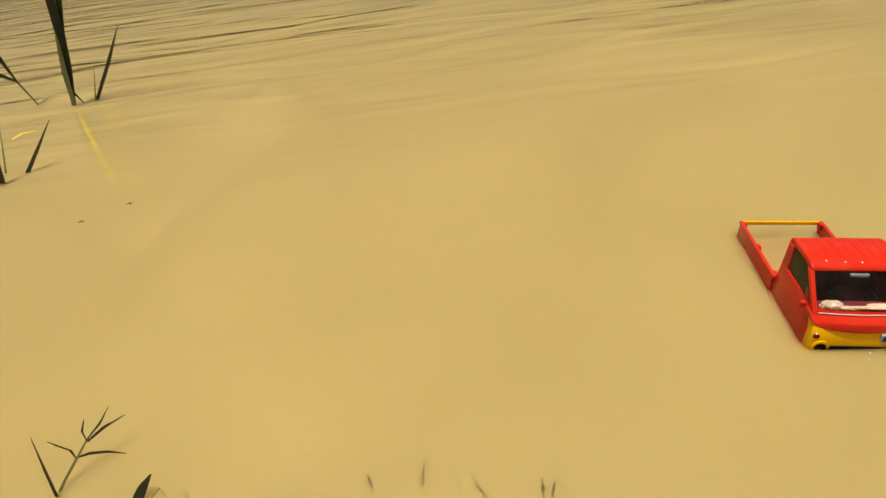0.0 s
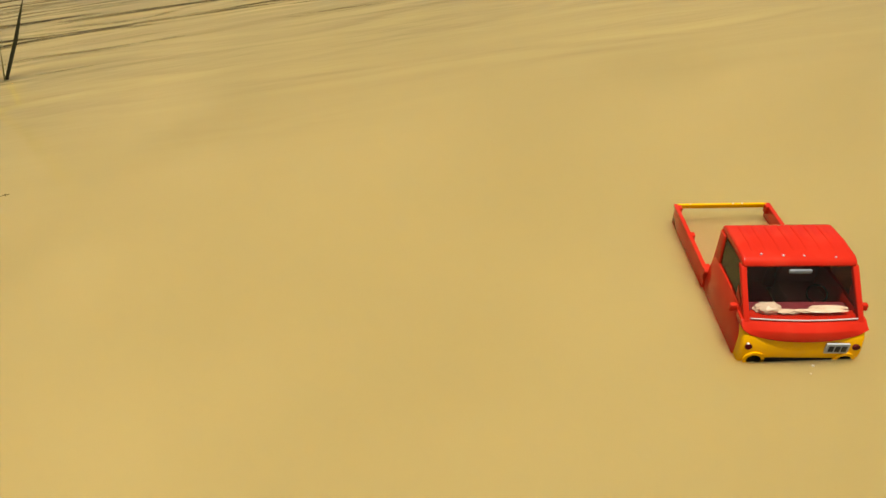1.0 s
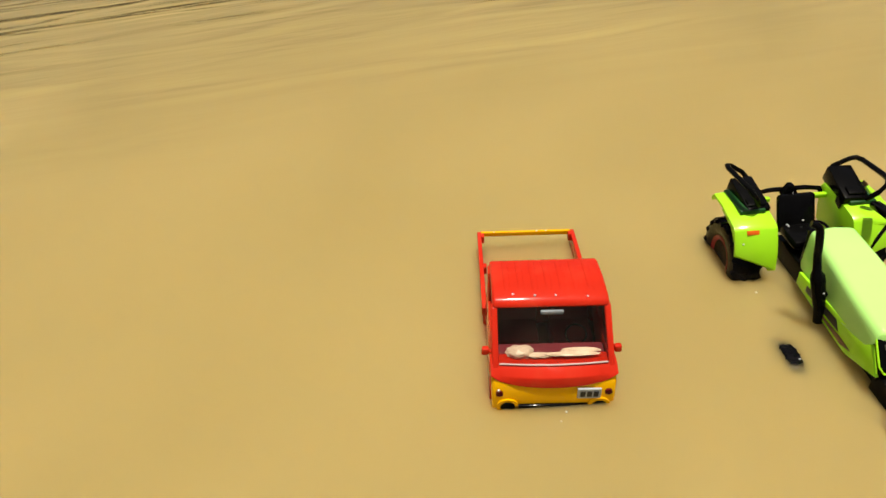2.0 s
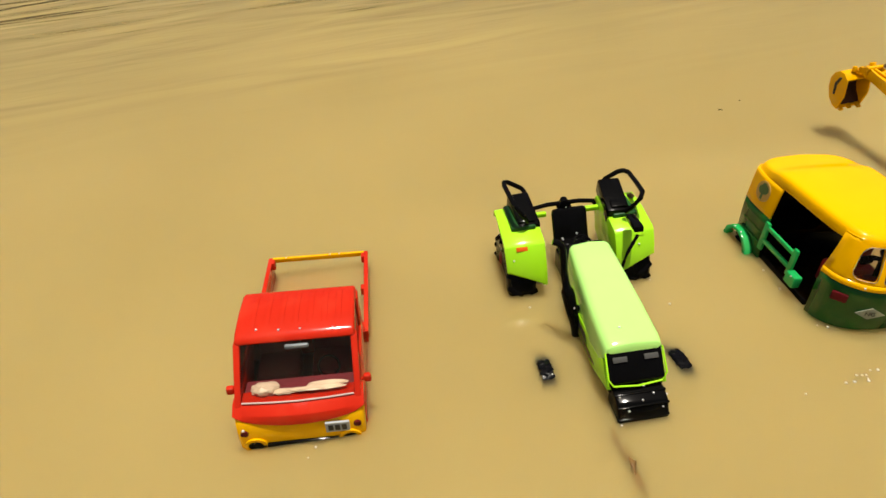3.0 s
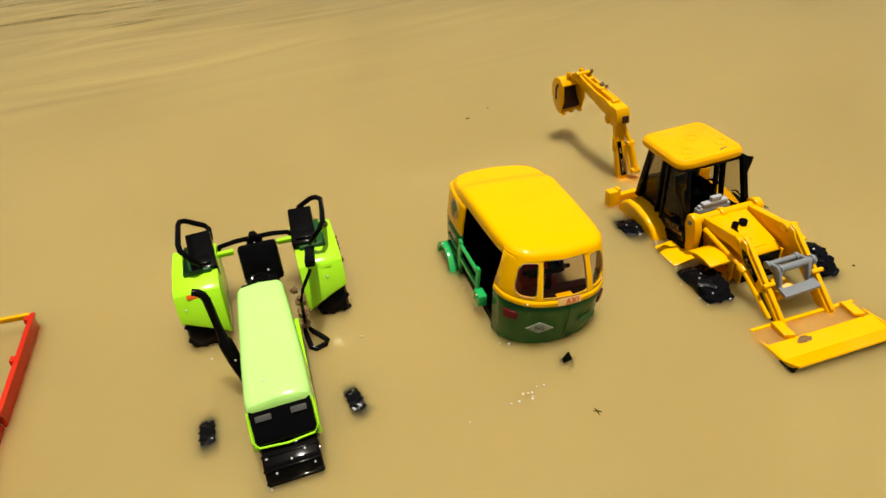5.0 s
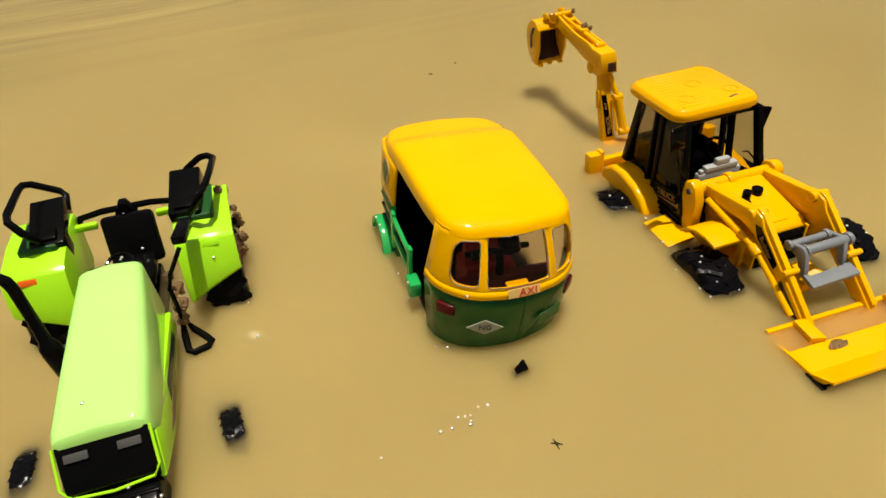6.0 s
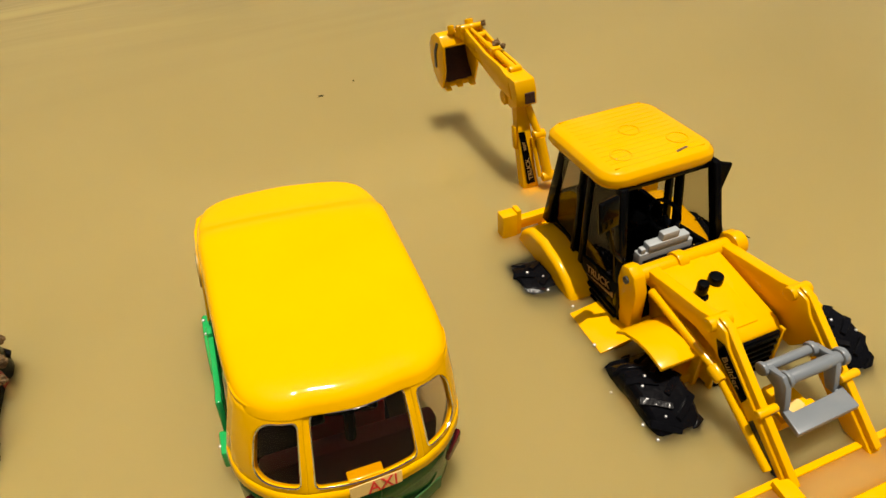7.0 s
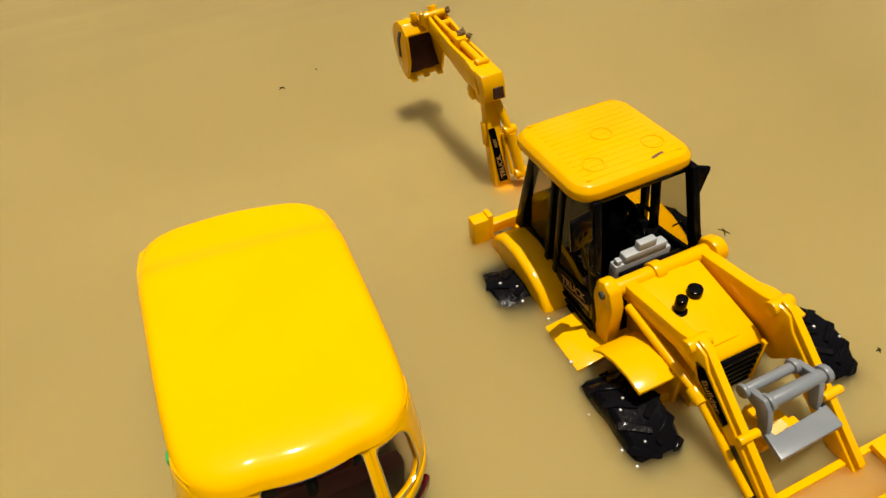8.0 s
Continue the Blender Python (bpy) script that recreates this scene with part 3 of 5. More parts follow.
    lv = part("lever", tube([(17.2, 60, 8), (17.4, 60, 16), (18.0, 58, 27), (20, 59, 33), (26, 62, 42)], 0.9, 8), BLACK, t, "thin black lever")
    part("lever_grip", moved(box(-2.6, 2.6, -9, 9, -1.8, 1.8, 0.8), pose(27.4, 71, 43.6, -9, 0, -6)), BLACK, lv, "broad black lever grip")
    part("step", tube([(15.6, 66, 5), (20, 59.5, 3.4), (24.4, 54.6, 2.0), (26.2, 52.4, 1.2), (25.0, 50.2, 0.8), (19.4, 48.8, 0.6), (17.4, 50.0, 1.2), (16.4, 57, 3.0)], 1.5, 10, True), BLACK, t, "wet black foot step loop")
    return t


def mud_lump(m, size, seed):
    bm = bmesh.new()
    bmesh.ops.create_icosphere(bm, subdivisions=3, radius=1)
    for v in bm.verts:
        p = v.co * 1.7 + Vector((seed, 0, 0))
        v.co *= size * (1 + 0.55 * noise.noise(p) + 0.3 * noise.noise(p * 3.1))
    ob = part("mud_lump", bm, CLAY)
    ob.matrix_basis = m
    return tagged(ob, "wet brown lump of mud stuck on the tractor", "mud", "mud lumps")


# ---- auto rickshaw ----
RK_COLS = [(0.0, -2.6), (6.0, -2.2), (12.6, -0.9), (15.6, 0.0), (20.5, 2.6), (25.2, 7.0), (28.4, 12.2), (30.0, 20.0), (30.4, 34.0), (30.4, 52.0), (30.2, 68.0), (30.3, 76.0), (30.4, 82.0), (30.3, 88.0), (29.0, 95.6), (25.4, 98.8), (11.0, 99.4), (0.0, 99.6)]


RK_SQUARE = {3: -1.6, 4: -0.9, 5: 2.4, 6: 7.8, 7: 16.5}


def rk_place(x, y, z, k, push, col=None):
    """A point of the body's plan at height z: the front squares up and leans back towards the roof."""
    sq = 0.85 * max(0.0, min(1.0, (z - 30) / 18))
    if col in RK_SQUARE:
        y += (RK_SQUARE[col] - y) * sq
    f = max(0.0, min(1.0, (26 - y) / 26))
    ke = k - 0.10 * max(0.0, min(1.0, (z - 28) / 20)) * max(0.0, 1 - max(y, 8) / 80)
    return (x * ke, y + push * f, z)


def rk_ring(z, k=1.0, push=0.0):
    """Outline of the rickshaw body at height z: right half then mirrored left half. push slants the front back."""
    right = [rk_place(x, y, z, k, push, i) for i, (x, y) in enumerate(RK_COLS)]
    left = [(-x, y, zz) for x, y, zz in right[-2:0:-1]]
    return right + left


RK_LOW = [(-18, 0.92, 5.0), (-6, 0.945, 3.4), (6, 0.97, 1.6), (16, 0.995, 0.3), (21.5, 1.0, 0.2), (26.6, 1.0, 0.6)]
RK_UP = [(26.4, 1.012, 0.0), (29.0, 1.0, 0.9), (30.6, 0.999, 1.2), (36.5, 0.99, 3.0), (43.2, 0.974, 5.9), (49.0, 0.956, 8.7), (51.0, 0.948, 9.7)]
RK_RUN = [0.0]
for (xa, ya), (xb, yb) in zip(RK_COLS, RK_COLS[1:8]):
    RK_RUN.append(RK_RUN[-1] + math.hypot(xb - xa, yb - ya))


def rk_skin(run, z):
    """The point of the upper front skin at a run along the plan from the nose (negative: left side) and a height."""
    i = max(j for j in range(len(RK_UP) - 1) if RK_UP[j][0] <= z or j == 0)
    (z0, k0, p0), (z1, k1, p1) = RK_UP[i], RK_UP[i + 1]
    f = (z - z0) / (z1 - z0)
    ring = rk_ring(z, k0 + (k1 - k0) * f, p0 + (p1 - p0) * f)
    d = min(abs(run), RK_RUN[-1] - 1e-6)
    c = max(j for j in range(len(RK_RUN) - 1) if RK_RUN[j] <= d)
    g = (d - RK_RUN[c]) / (RK_RUN[c + 1] - RK_RUN[c])
    pts = [Vector(ring[j]) if j >= 0 else Vector((-ring[-j][0], ring[-j][1], z)) for j in (c - 1, c, c + 1, c + 2)]
    p = 0.5 * (2 * pts[1] + (pts[2] - pts[0]) * g + (2 * pts[0] - 5 * pts[1] + 4 * pts[2] - pts[3]) * g * g + (3 * pts[1] - pts[0] - 3 * pts[2] + pts[3]) * g ** 3)
    return Vector((math.copysign(1, run) * p.x, p.y, z))


def window_rim(a0, a1, b0, b1, radii):
    """A rounded rectangle, corner by corner; radii from the first low corner round."""
    rim = []
    corners = ((a1, b0, -90), (a1, b1, 0), (a0, b1, 90), (a0, b0, 180))
    for (a, b, turn), r in zip(corners, radii):
        ca, cb = a - math.copysign(r, a - (a0 + a1) / 2), b - math.copysign(r, b - (b0 + b1) / 2)
        rim += [(ca + r * math.cos(radians(turn + 15 * i)), cb + r * math.sin(radians(turn + 15 * i))) for i in range(7)]
    out = []
    for (p, q), (p2, q2) in zip(rim, rim[1:] + rim[:1]):
        out.append((p, q))
        steps = int(math.hypot(p2 - p, q2 - q) / 2.5)
        out += [(p + (p2 - p) * i / (steps + 1), q + (q2 - q) * i / (steps + 1)) for i in range(1, steps + 1)]
    return out


def window_wall(a0, a1, b0, b1, rim):
    """The skin from a0 to a1 along the plan and b0 to b1 up, with the rim's opening in it."""
    ca, cb = sum(p for p, _ in rim) / len(rim), sum(q for _, q in rim) / len(rim)
    outer = []
    for p, q in rim:
        t = min((((a1 if p > ca else a0) - ca) / (p - ca)) if abs(p - ca) > 1e-6 else 1e9, (((b1 if q > cb else b0) - cb) / (q - cb)) if abs(q - cb) > 1e-6 else 1e9)
        outer.append([ca + (p - ca) * t, cb + (q - cb) * t])
    for corner in ((a0, b0), (a0, b1), (a1, b0), (a1, b1)):
        min(outer, key=lambda o: math.hypot(o[0] - corner[0], o[1] - corner[1]))[:] = corner
    bm = bmesh.new()
    rows = [[bm.verts.new(rk_skin(p + (o[0] - p) * f, q + (o[1] - q) * f)) for (p, q), o in zip(rim, outer)] for f in (0, 0.12, 0.4, 0.7, 1)]
    n = len(rim)
    for lo, hi in zip(rows, rows[1:]):
        for j in range(n):
            bm.faces.new((lo[j], lo[(j + 1) % n], hi[(j + 1) % n], hi[j]))
    return bm


def skin_band(a0, a1, b0, b1, na, nb):
    bm = bmesh.new()
    rows = [[bm.verts.new(rk_skin(a0 + (a1 - a0) * i / na, b0 + (b1 - b0) * j / nb)) for i in range(na + 1)] for j in range(nb + 1)]
    for lo, hi in zip(rows, rows[1:]):
        for i in range(na):
            bm.faces.new((lo[i], lo[i + 1], hi[i + 1], hi[i]))
    return bm


def window_pane(rim, inset):
    """A pane that fills the rim, set a little behind the skin."""
    ca, cb = sum(p for p, _ in rim) / len(rim), sum(q for _, q in rim) / len(rim)
    bm = bmesh.new()
    back = Vector((0, inset, 0))
    rows = [[bm.verts.new(rk_skin(ca + (p - ca) * f, cb + (q - cb) * f) + back) for p, q in rim] for f in (0.3, 0.65, 1.02)]
    n = len(rim)
    bm.faces.new(rows[0])
    for lo, hi in zip(rows, rows[1:]):
        for j in range(n):
            bm.faces.new((lo[j], lo[(j + 1) % n], hi[(j + 1) % n], hi[j]))
    return bm


def rk_shell(levels, gone=()):
    """Body skin between levels of (z, k, push); gone: (level, first column, last column) openings on both sides."""
    bm = bmesh.new()
    rows = [[bm.verts.new(p) for p in rk_ring(*lv)] for lv in levels]
    n = len(rows[0])
    half = len(RK_COLS) - 1
    for i, (a, b) in enumerate(zip(rows, rows[1:])):
        for j in range(n):
            col = j if j < half else n - 1 - j
            if any(i == g[0] and g[1] <= col < g[2] for g in gone):
                continue
            bm.faces.new((a[j], a[(j + 1) % n], b[(j + 1) % n], b[j]))
    for v in list(bm.verts):
        if not v.link_faces:
            bm.verts.remove(v)
    return bm


def auto_rickshaw(m):
    t = thing("toy_auto_rickshaw", "yellow and green plastic toy auto rickshaw taxi sunk in muddy water", "toy rickshaw", m)
    low = part("lower_body", rk_shell(RK_LOW, [(i, 7, 17) for i in range(5)]), GREEN, t, "dark green lower body")
    tail = part("rear_body", rk_shell(RK_LOW, [(i, 0, 10) for i in range(5)]), GREEN, t, "dark green grooved rear body")
    solid(low, 1.2)
    solid(tail, 1.2)
    end = RK_RUN[-1]
    rims = {"windscreen": [window_rim(-12.7, 12.7, 30.8, 48.6, (1.8, 1.8, 1.8, 1.8))],
            "quarter_window": [window_rim(16.0, 28.4, 31.2, 48.0, (5.0, 5.5, 1.8, 1.8)), window_rim(-28.4, -16.0, 31.2, 48.0, (1.8, 1.8, 5.5, 5.0))]}
    up = part("front_panel", merged(window_wall(-14.4, 14.4, 29.4, 50.0, rims["windscreen"][0]), window_wall(14.4, end, 29.4, 50.0, rims["quarter_window"][0]), window_wall(-end, -14.4, 29.4, 50.0, rims["quarter_window"][1]),
                                    skin_band(-end, end, 26.4, 29.4, 40, 2), skin_band(-end, end, 50.0, 51.0, 40, 1)), CANOPY, t, "yellow front panel with window openings")
    back = part("rear_panel", rk_shell(RK_UP[:5] + [(45.6, 0.966, 7.0)], [(i, 0, 10) for i in range(5)]), CANOPY, t, "yellow rear quarter panel")
    solid(up, 1.3)
    solid(back, 1.3)
    # soft canopy roof
    rl = [(48.5, 0.9615, 8.0), (49.3, 0.9585, 8.4), (50.3, 0.954, 8.8), (51.3, 0.946, 9.3), (52.2, 0.93, 10.3), (53.1, 0.90, 12.1), (53.8, 0.83, 15.2), (54.3, 0.62, 20.5), (54.6, 0.3, 26.0)]
    bm = rk_shell(rl)
    for v in bm.verts:
        f = (v.co.y - 50) / 50
        high = max(0.0, min(1.0, (v.co.z - 47) / 6))
        v.co.z += high * (-3.0 * max(0, f) ** 2 - (1.6 if v.co.y > 80 else 0.0) + (0.5 if 70 < v.co.y < 80 else 0.0))
        if v.co.z < 49.0 and v.co.y > 18:
            v.co.z -= 2.6
        if v.co.y > 80:
            v.co.x *= 1 - 0.03 * high
    bm.verts.ensure_lookup_table()
    n = 2 * (len(RK_COLS) - 1)
    crown = bm.verts[-n:]
    for i in range(n // 2):
        bm.faces.new(list(dict.fromkeys((crown[i], crown[i + 1], crown[n - i - 1], crown[(n - i) % n]))))
    roof = part("canopy", bm, CANOPY, t, "smooth yellow canopy roof")
    solid(roof, 1.0)
    sub = roof.modifiers.new("round", "SUBSURF")
    sub.levels = sub.render_levels = 2
    # panes
    for nm in rims:
        for rim in rims[nm]:
            p = part(nm, window_pane(rim, 0.7), CABIN, up, "clear plastic pane")
            p.visible_shadow = False
            part("pane_seal", tube([rk_skin(*q) + Vector((0, -0.1, 0)) for q in rim], 0.2, 6, True), CHROME, p)
    part("dash_ledge", box(-5.0, 3.6, -0.9, 2, 30.4, 31.2, 0.3), YELLOW, up, "small yellow ledge below the windscreen")
    # sign with worn letters, gas sticker, lamps
    sg = part("taxi_sign", moved(box(-6.4, 6.4, -0.2, 0.2, -1.8, 1.8, 0.1, 1), pose(1.2, -2.2, 28.6, -14, 0, 2)), WORN, up, "worn white taxi sticker")
    lettering("AXI", 4.6, REDINK, sg, plane_m((2.8, -2.45, 28.5), (1, 0.035, 0), (0, 0.25, 1)), "red printed letters")
    st = part("gas_sticker", moved(prism([(-7, 0), (0, -3.6), (7, 0), (0, 3.6)], "y", -0.2, 0.2, 0), pose(-12.5, -1.0, 13.0, 0, 0, -15)), FADED, low, "faded grey-white diamond sticker")
    lettering("NG", 3.4, INK, st, plane_m((-12.5, -1.35, 12.9), (1, -0.27, 0), (0, 0, 1)), "black printed letters")
    for s in (-1, 1):
        part("headlamp", moved(box(-3.8, 3.8, -1.0, 1.0, -2.6, 2.6, 0.8), pose(s * 25.3, 7.5, 18.6, 0, 0, s * 43)), LAMPRED, low, "dark red oblong lamp")
        part("rear_emblem", moved(rod((-0.25, 0, 0), (0.25, 0, 0), 6.2, 28), pose(s * 30.05, 81, 37.2, 0, s * -4, 0)), EMBLEM, back, "round cream emblem with a dark tree")
        part("emblem_tree", moved(merged(rod((-0.4, -1.4, 1.6), (0.4, -1.4, 1.6), 2.9, 14), rod((-0.42, 1.6, 0.6), (0.42, 1.6, 0.6), 2.6, 12), rod((-0.41, 0.2, 3.0), (0.41, 0.2, 3.0), 2.2, 12), box(-0.4, 0.4, -0.9, 0.9, -4.8, 0, 0)), pose(s * 30.05, 81, 37.2, 0, s * -4, 0)), DARKGREEN, back)
        for i in range(3):
            part("body_groove", box(*sorted((s * 30.75, s * 29.0)), 70, 90, 8 + i * 6.5, 9.0 + i * 6.5, 0.3), GREEN, tail)
        if s < 0:
            # side rail, step and wheel cover
            x0, x1 = -31.6, -29.8
            part("side_rail", merged(box(x0, x1, 38, 68, 20.6, 23.0, 0.6), box(x0, x1, 37, 40.6, 8, 25.4, 0.6), box(x0, x1, 38, 68, 11.6, 14.4, 0.6), box(x0, x1, 64.5, 68.5, 6, 24.6, 0.6)), MINT, t, "bright green side guard rail")
            part("foot_step", box(-33.0, -28, 30, 38, 5.4, 12.4, 0.8), MINT, t, "bright green step")
            arc = [(a_y, a_z) for a_y, a_z in ((71, -6), (74, 1), (79, 5.4), (86, 7.4), (93, 6.4), (98, 2.4), (100, -6))]
            part("wheel_cover", prism(arc + [(y + (86 - y) * 0.22, z - 2.4) for y, z in arc[::-1]], "x", *sorted((s * 34.2, s * 29.0)), 0.8), MINT, t, "bright green wheel arch")
        wheel(t, s * 27, 86, -13, 13, 7, 0, GREY, "grey hub", depth=0.7)
    part("worn_label", moved(box(-6, 6, -0.2, 0.2, -2.6, 2.6, 0.1, 1), pose(14.5, -0.4, 12.6, 0, 0, 22)), SCUFF, low, "worn dark green sticker remnant")
    part("nose_seam", prism([(-2.9, 26), (-2.6, 14), (-0.6, 2), (1, 2), (0, 26)], "x", 2.0, 2.7, 0.2, 1), GREEN, low)
    # black floor raised over the water, and black bench, stand in for cabin shade
    part("floor", box(-27, 27, 24, 92, -2.5, 1.6, 0.4), BLACK, t)
    part("rear_seat", merged(box(-26, 26, 66, 90, -4, 16, 2), box(-26, 26, 86, 94, 10, 42, 2)), BLACK, t, "dark bench seat")
    part("driver_seat", merged(box(-9, 14, 30, 44, -4, 15, 2), box(-9, 10, 33, 38, 12, 47, 2.5)), SEATRED, t, "dark red front seat")
    part("console", box(-24, 24, 14, 20, -4, 22, 2), DARK, t)
    part("handlebar", merged(tube([(-13, 22, 30), (-6, 19, 33), (0, 18, 32), (6, 19, 33), (13, 22, 30)], 1.3, 8), rod((0, 17, 20), (0, 18, 32), 1.6, 8), rod((3, 16, 33), (4, 21, 36), 4.2, 16, 0.8), rod((-9, 17, 31), (-9, 20, 33), 3.0, 14, 0.6)), BLACK, t, "black handlebar")
    mg = part("front_mudguard", loft([[(-6.4, -18.0, -8), (3.0, -17.0, -8), (3.0, -11, -8), (-6.4, -11, -8)], [(-4.8, -16.2, -0.6), (1.6, -15.4, -1.0), (1.4, -12.6, -0.6), (-4.6, -12.8, 0.0)], [(-2.2, -14.6, 5.4), (-1.2, -14.4, 5.2), (-1.3, -13.6, 5.5), (-2.2, -13.7, 5.8)]], bev=0.5), BLACK, t, "black tip of the front mudguard")
    wheel(t, -2.4, 0, -17, 12, 6, 0, GREY, "grey hub", depth=0.7)
    return t


# ---- backhoe loader ----
def backhoe_loader(m):
    t = thing("toy_backhoe_loader", "yellow plastic toy backhoe loader standing in muddy water", "toy digger", m)
    part("chassis", merged(box(-20, 18, -16, 84, -20, 4, 1), box(-9, 9, 80, 104, -20, -4, 1)), YELLOW, t)
    # engine hood
    hood = part("hood", prism([(-19.5, 0), (-19.2, 16.0), (-16.6, 18.2), (12, 24.6), (14, 24), (14, 0)], "x", -12.4, 13.6, 1.2, 3), YELLOW, t, "yellow engine hood")
    gr = part("front_grille", box(-11.2, 12.2, -20.2, -18.8, -6.0, 15.4, 0.3, 1), BLACK, hood, "black front grille")
    for i in range(7):
        part("grille_slat", box(-10.8, 11.8, -20.8, -20.0, -4.4 + i * 2.9, -3.0 + i * 2.9, 0.2, 1), BLACK, gr)
    for x in (-12.4, 12.3):
        part("grille_post", box(x, x + 1.3, -20.9, -18.6, -8, 16.6, 0.3, 1), YELLOW, hood)
    part("hood_panel", prism([(-16.0, 16), (-15.6, 18.95), (11.4, 25.0), (11.6, 22)], "x", -11.6, 6.4, 0.3, 2), YELLOW, hood)
    for x, y, h in ((-5.0, -1.4, 9.0), (3.0, 1.3, 6.8)):
        part("exhaust", merged(rod((x, y, 19.0), (x, y, 22.2), 2.7, 14, 0.4), rod((x, y, 22), (x, y, 18.6 + h), 1.9 if h > 8 else 2.5, 14, 0.5)), BLACK, hood, "short black exhaust pipe")
    for s in (-1, 1):
        c = 0.6
        # front mudguard and wheel
        arc = [(5, 10.5), (1, 14.0), (-5, 16.4), (-11, 17.0), (-17.6, 16.0)]
        part("front_mudguard", prism(arc + [(y, z - 1.6) for y, z in arc[::-1]], "x", *sorted((c + s * 15, c + s * 31.8)), 0.4), YELLOW, t, "flat yellow mudguard")
        part("mudguard_stay", prism([(-17.6, 15.6), (-17.4, -4), (-13.8, -4), (-15.0, 15.8)], "x", *sorted((c + s * 15, c + s * 17)), 0.3), YELLOW, t)
        wheel(t, c + s * 36.2 + (1.6 if s > 0 else 5.2), -13.4 - (4.4 if s > 0 else 1.4), -10.2 - (1.4 if s > 0 else 0.0), 18.6 if s > 0 else 19.4, 16 if s > 0 else 17, 15, YELLOW, "yellow rim", depth=0.9)
        # rear mudguard and wheel
        arc = [(30.0, -5), (31.0, 2), (35.5, 7.6), (44, 11.2), (55, 13.2), (65, 12.2), (71.5, 8), (74.5, 2), (74.5, -6)]
        part("rear_mudguard", prism(arc, "x", *sorted((c + s * 20.5, c + s * 33.2)), 2.2, 4), YELLOW, t, "rounded yellow rear mudguard")
        wheel(t, c + s * 38.0 - 1.0, 49.6, -17.2, 21.5, 15, 15, YELLOW, "yellow rim", depth=0.9)
        part("side_step", moved(box(-7.0, 7.0, -10.5, 10.5, -0.9, 0.9, 0.4), pose(c + s * 31.0 + 1.4, 15.6, 1.4, 0, s * 7, 0)), YELLOW, t, "yellow step plate just at the water")
        # stabiliser
        part("stabiliser", merged(box(*sorted((c + s * 39.5, c + s * 32.5)), 75.5, 81.5, -14, 13.2, 0.7), box(*sorted((c + s * 32.8, c + s * 30.4)), 76, 81, -10, 14.2, 0.5), box(*sorted((c + s * 32, c + s * 6)), 76.5, 80.5, 4.0, 9.0, 0.6)), YELLOW, t, "yellow stabiliser leg")
        # loader tower and lift arm
        part("loader_tower", prism([(8.5, -4), (8.5, 20), (11, 26), (14.5, 28), (18, 26.6), (19, 20), (19, -4)], "x", *sorted((c + s * 18.2, c + s * 23.2)), 0.9), YELLOW, t, "yellow loader tower")
        part("tower_bolt", rod((c + s * 22.8, 14, 23), (c + s * 23.9, 14, 23), 1.4, 12), LAMP, t)
        d = c - 1.4 if s > 0 else c + 3.4
        poly = [(15, 25.6), (8, 26.4), (-12, 29.2), (-18, 31.0), (-22.4, 29.8), (-25, 25.6), (-57, -1.5), (-59, -6), (-54, -7), (-21, 20.0), (-12, 22), (12, 19.6)]
        if s > 0:
            poly[-3:] = [(-27, 15.0), (-23, 10.0), (-8, 12.6), (12, 17.6)]
        arm = part("lift_arm", prism(poly, "x", *sorted((d + s * 15.2, d + s * 19.8)), 0.7), YELLOW, t, "yellow loader lift arm")
        part("arm_ridge", prism([(-18, 31.8), (-21.9, 30.9), (-57.5, 0.5), (-56.6, -1.4), (-18, 29.6)], "x", *sorted((d + s * 16.2, d + s * 18.8)), 0.4), YELLOW, arm)
        part("arm_pin", rod((d + s * 13.6, -17.2, 28.6), (d + s * 21.6, -17.2, 28.6), 2.3, 14, 0.4), YELLOW, arm)
        part("arm_pin", rod((d + s * 14, -41, 14.8), (d + s * 21.0, -41, 14.8), 1.3, 14, 0.4), YELLOW, arm)
        part("lift_cylinder", merged(rod((d + s * 20.8, 8, 20.6), (d + s * 20.8, -25, 15.6), 1.5, 12, 0.3), rod((d + s * 20.8, -22.5, 16), (d + s * 20.8, -27.5, 14.4), 2.4, 12, 0.6), rod((d + s * 20.8, -25, 15.6), (d + s * 20.8, -50, 0), 1.4, 10)), YELLOW, t, "yellow lift cylinder")
        part("arm_label", prism([(-20.5, 25.4), (-23.6, 25.8), (-36, 15.6), (-35, 12.4), (-23, 20.4)], "x", *sorted((d + s * 19.9, d + s * 20.15)), 0), BLACK, arm, "black label with worn print", smooth=False)
        if s < 0:
            lettering("Builder", 3.4, GOLD, arm, plane_m((d - 20.25, -28.6, 19.0), (0, -0.79, -0.61), (0, -0.61, 0.79)), "worn printed word", 0.05)
        part("arm_print", prism([(-40, 10.4), (-54, -1.2), (-53.2, -3), (-39, 8.6)], "x", *sorted((d + s * 19.9, d + s * 20.1)), 0), INK, arm, "row of black print bars", smooth=False)
    part("cross_tube", merged(rod((-22, 14, 23.4), (20.5, 14, 23.4), 3.0, 18, 0.5), rod((-4, 14, 23.4), (0, 14, 23.4), 4.0, 18, 0.5), rod((18.6, 13, 24), (23.4, 13, 24), 4.5, 18, 0.6)), YELLOW, t, "yellow cross tube")
    # grey linkage between the arms
    bars = []
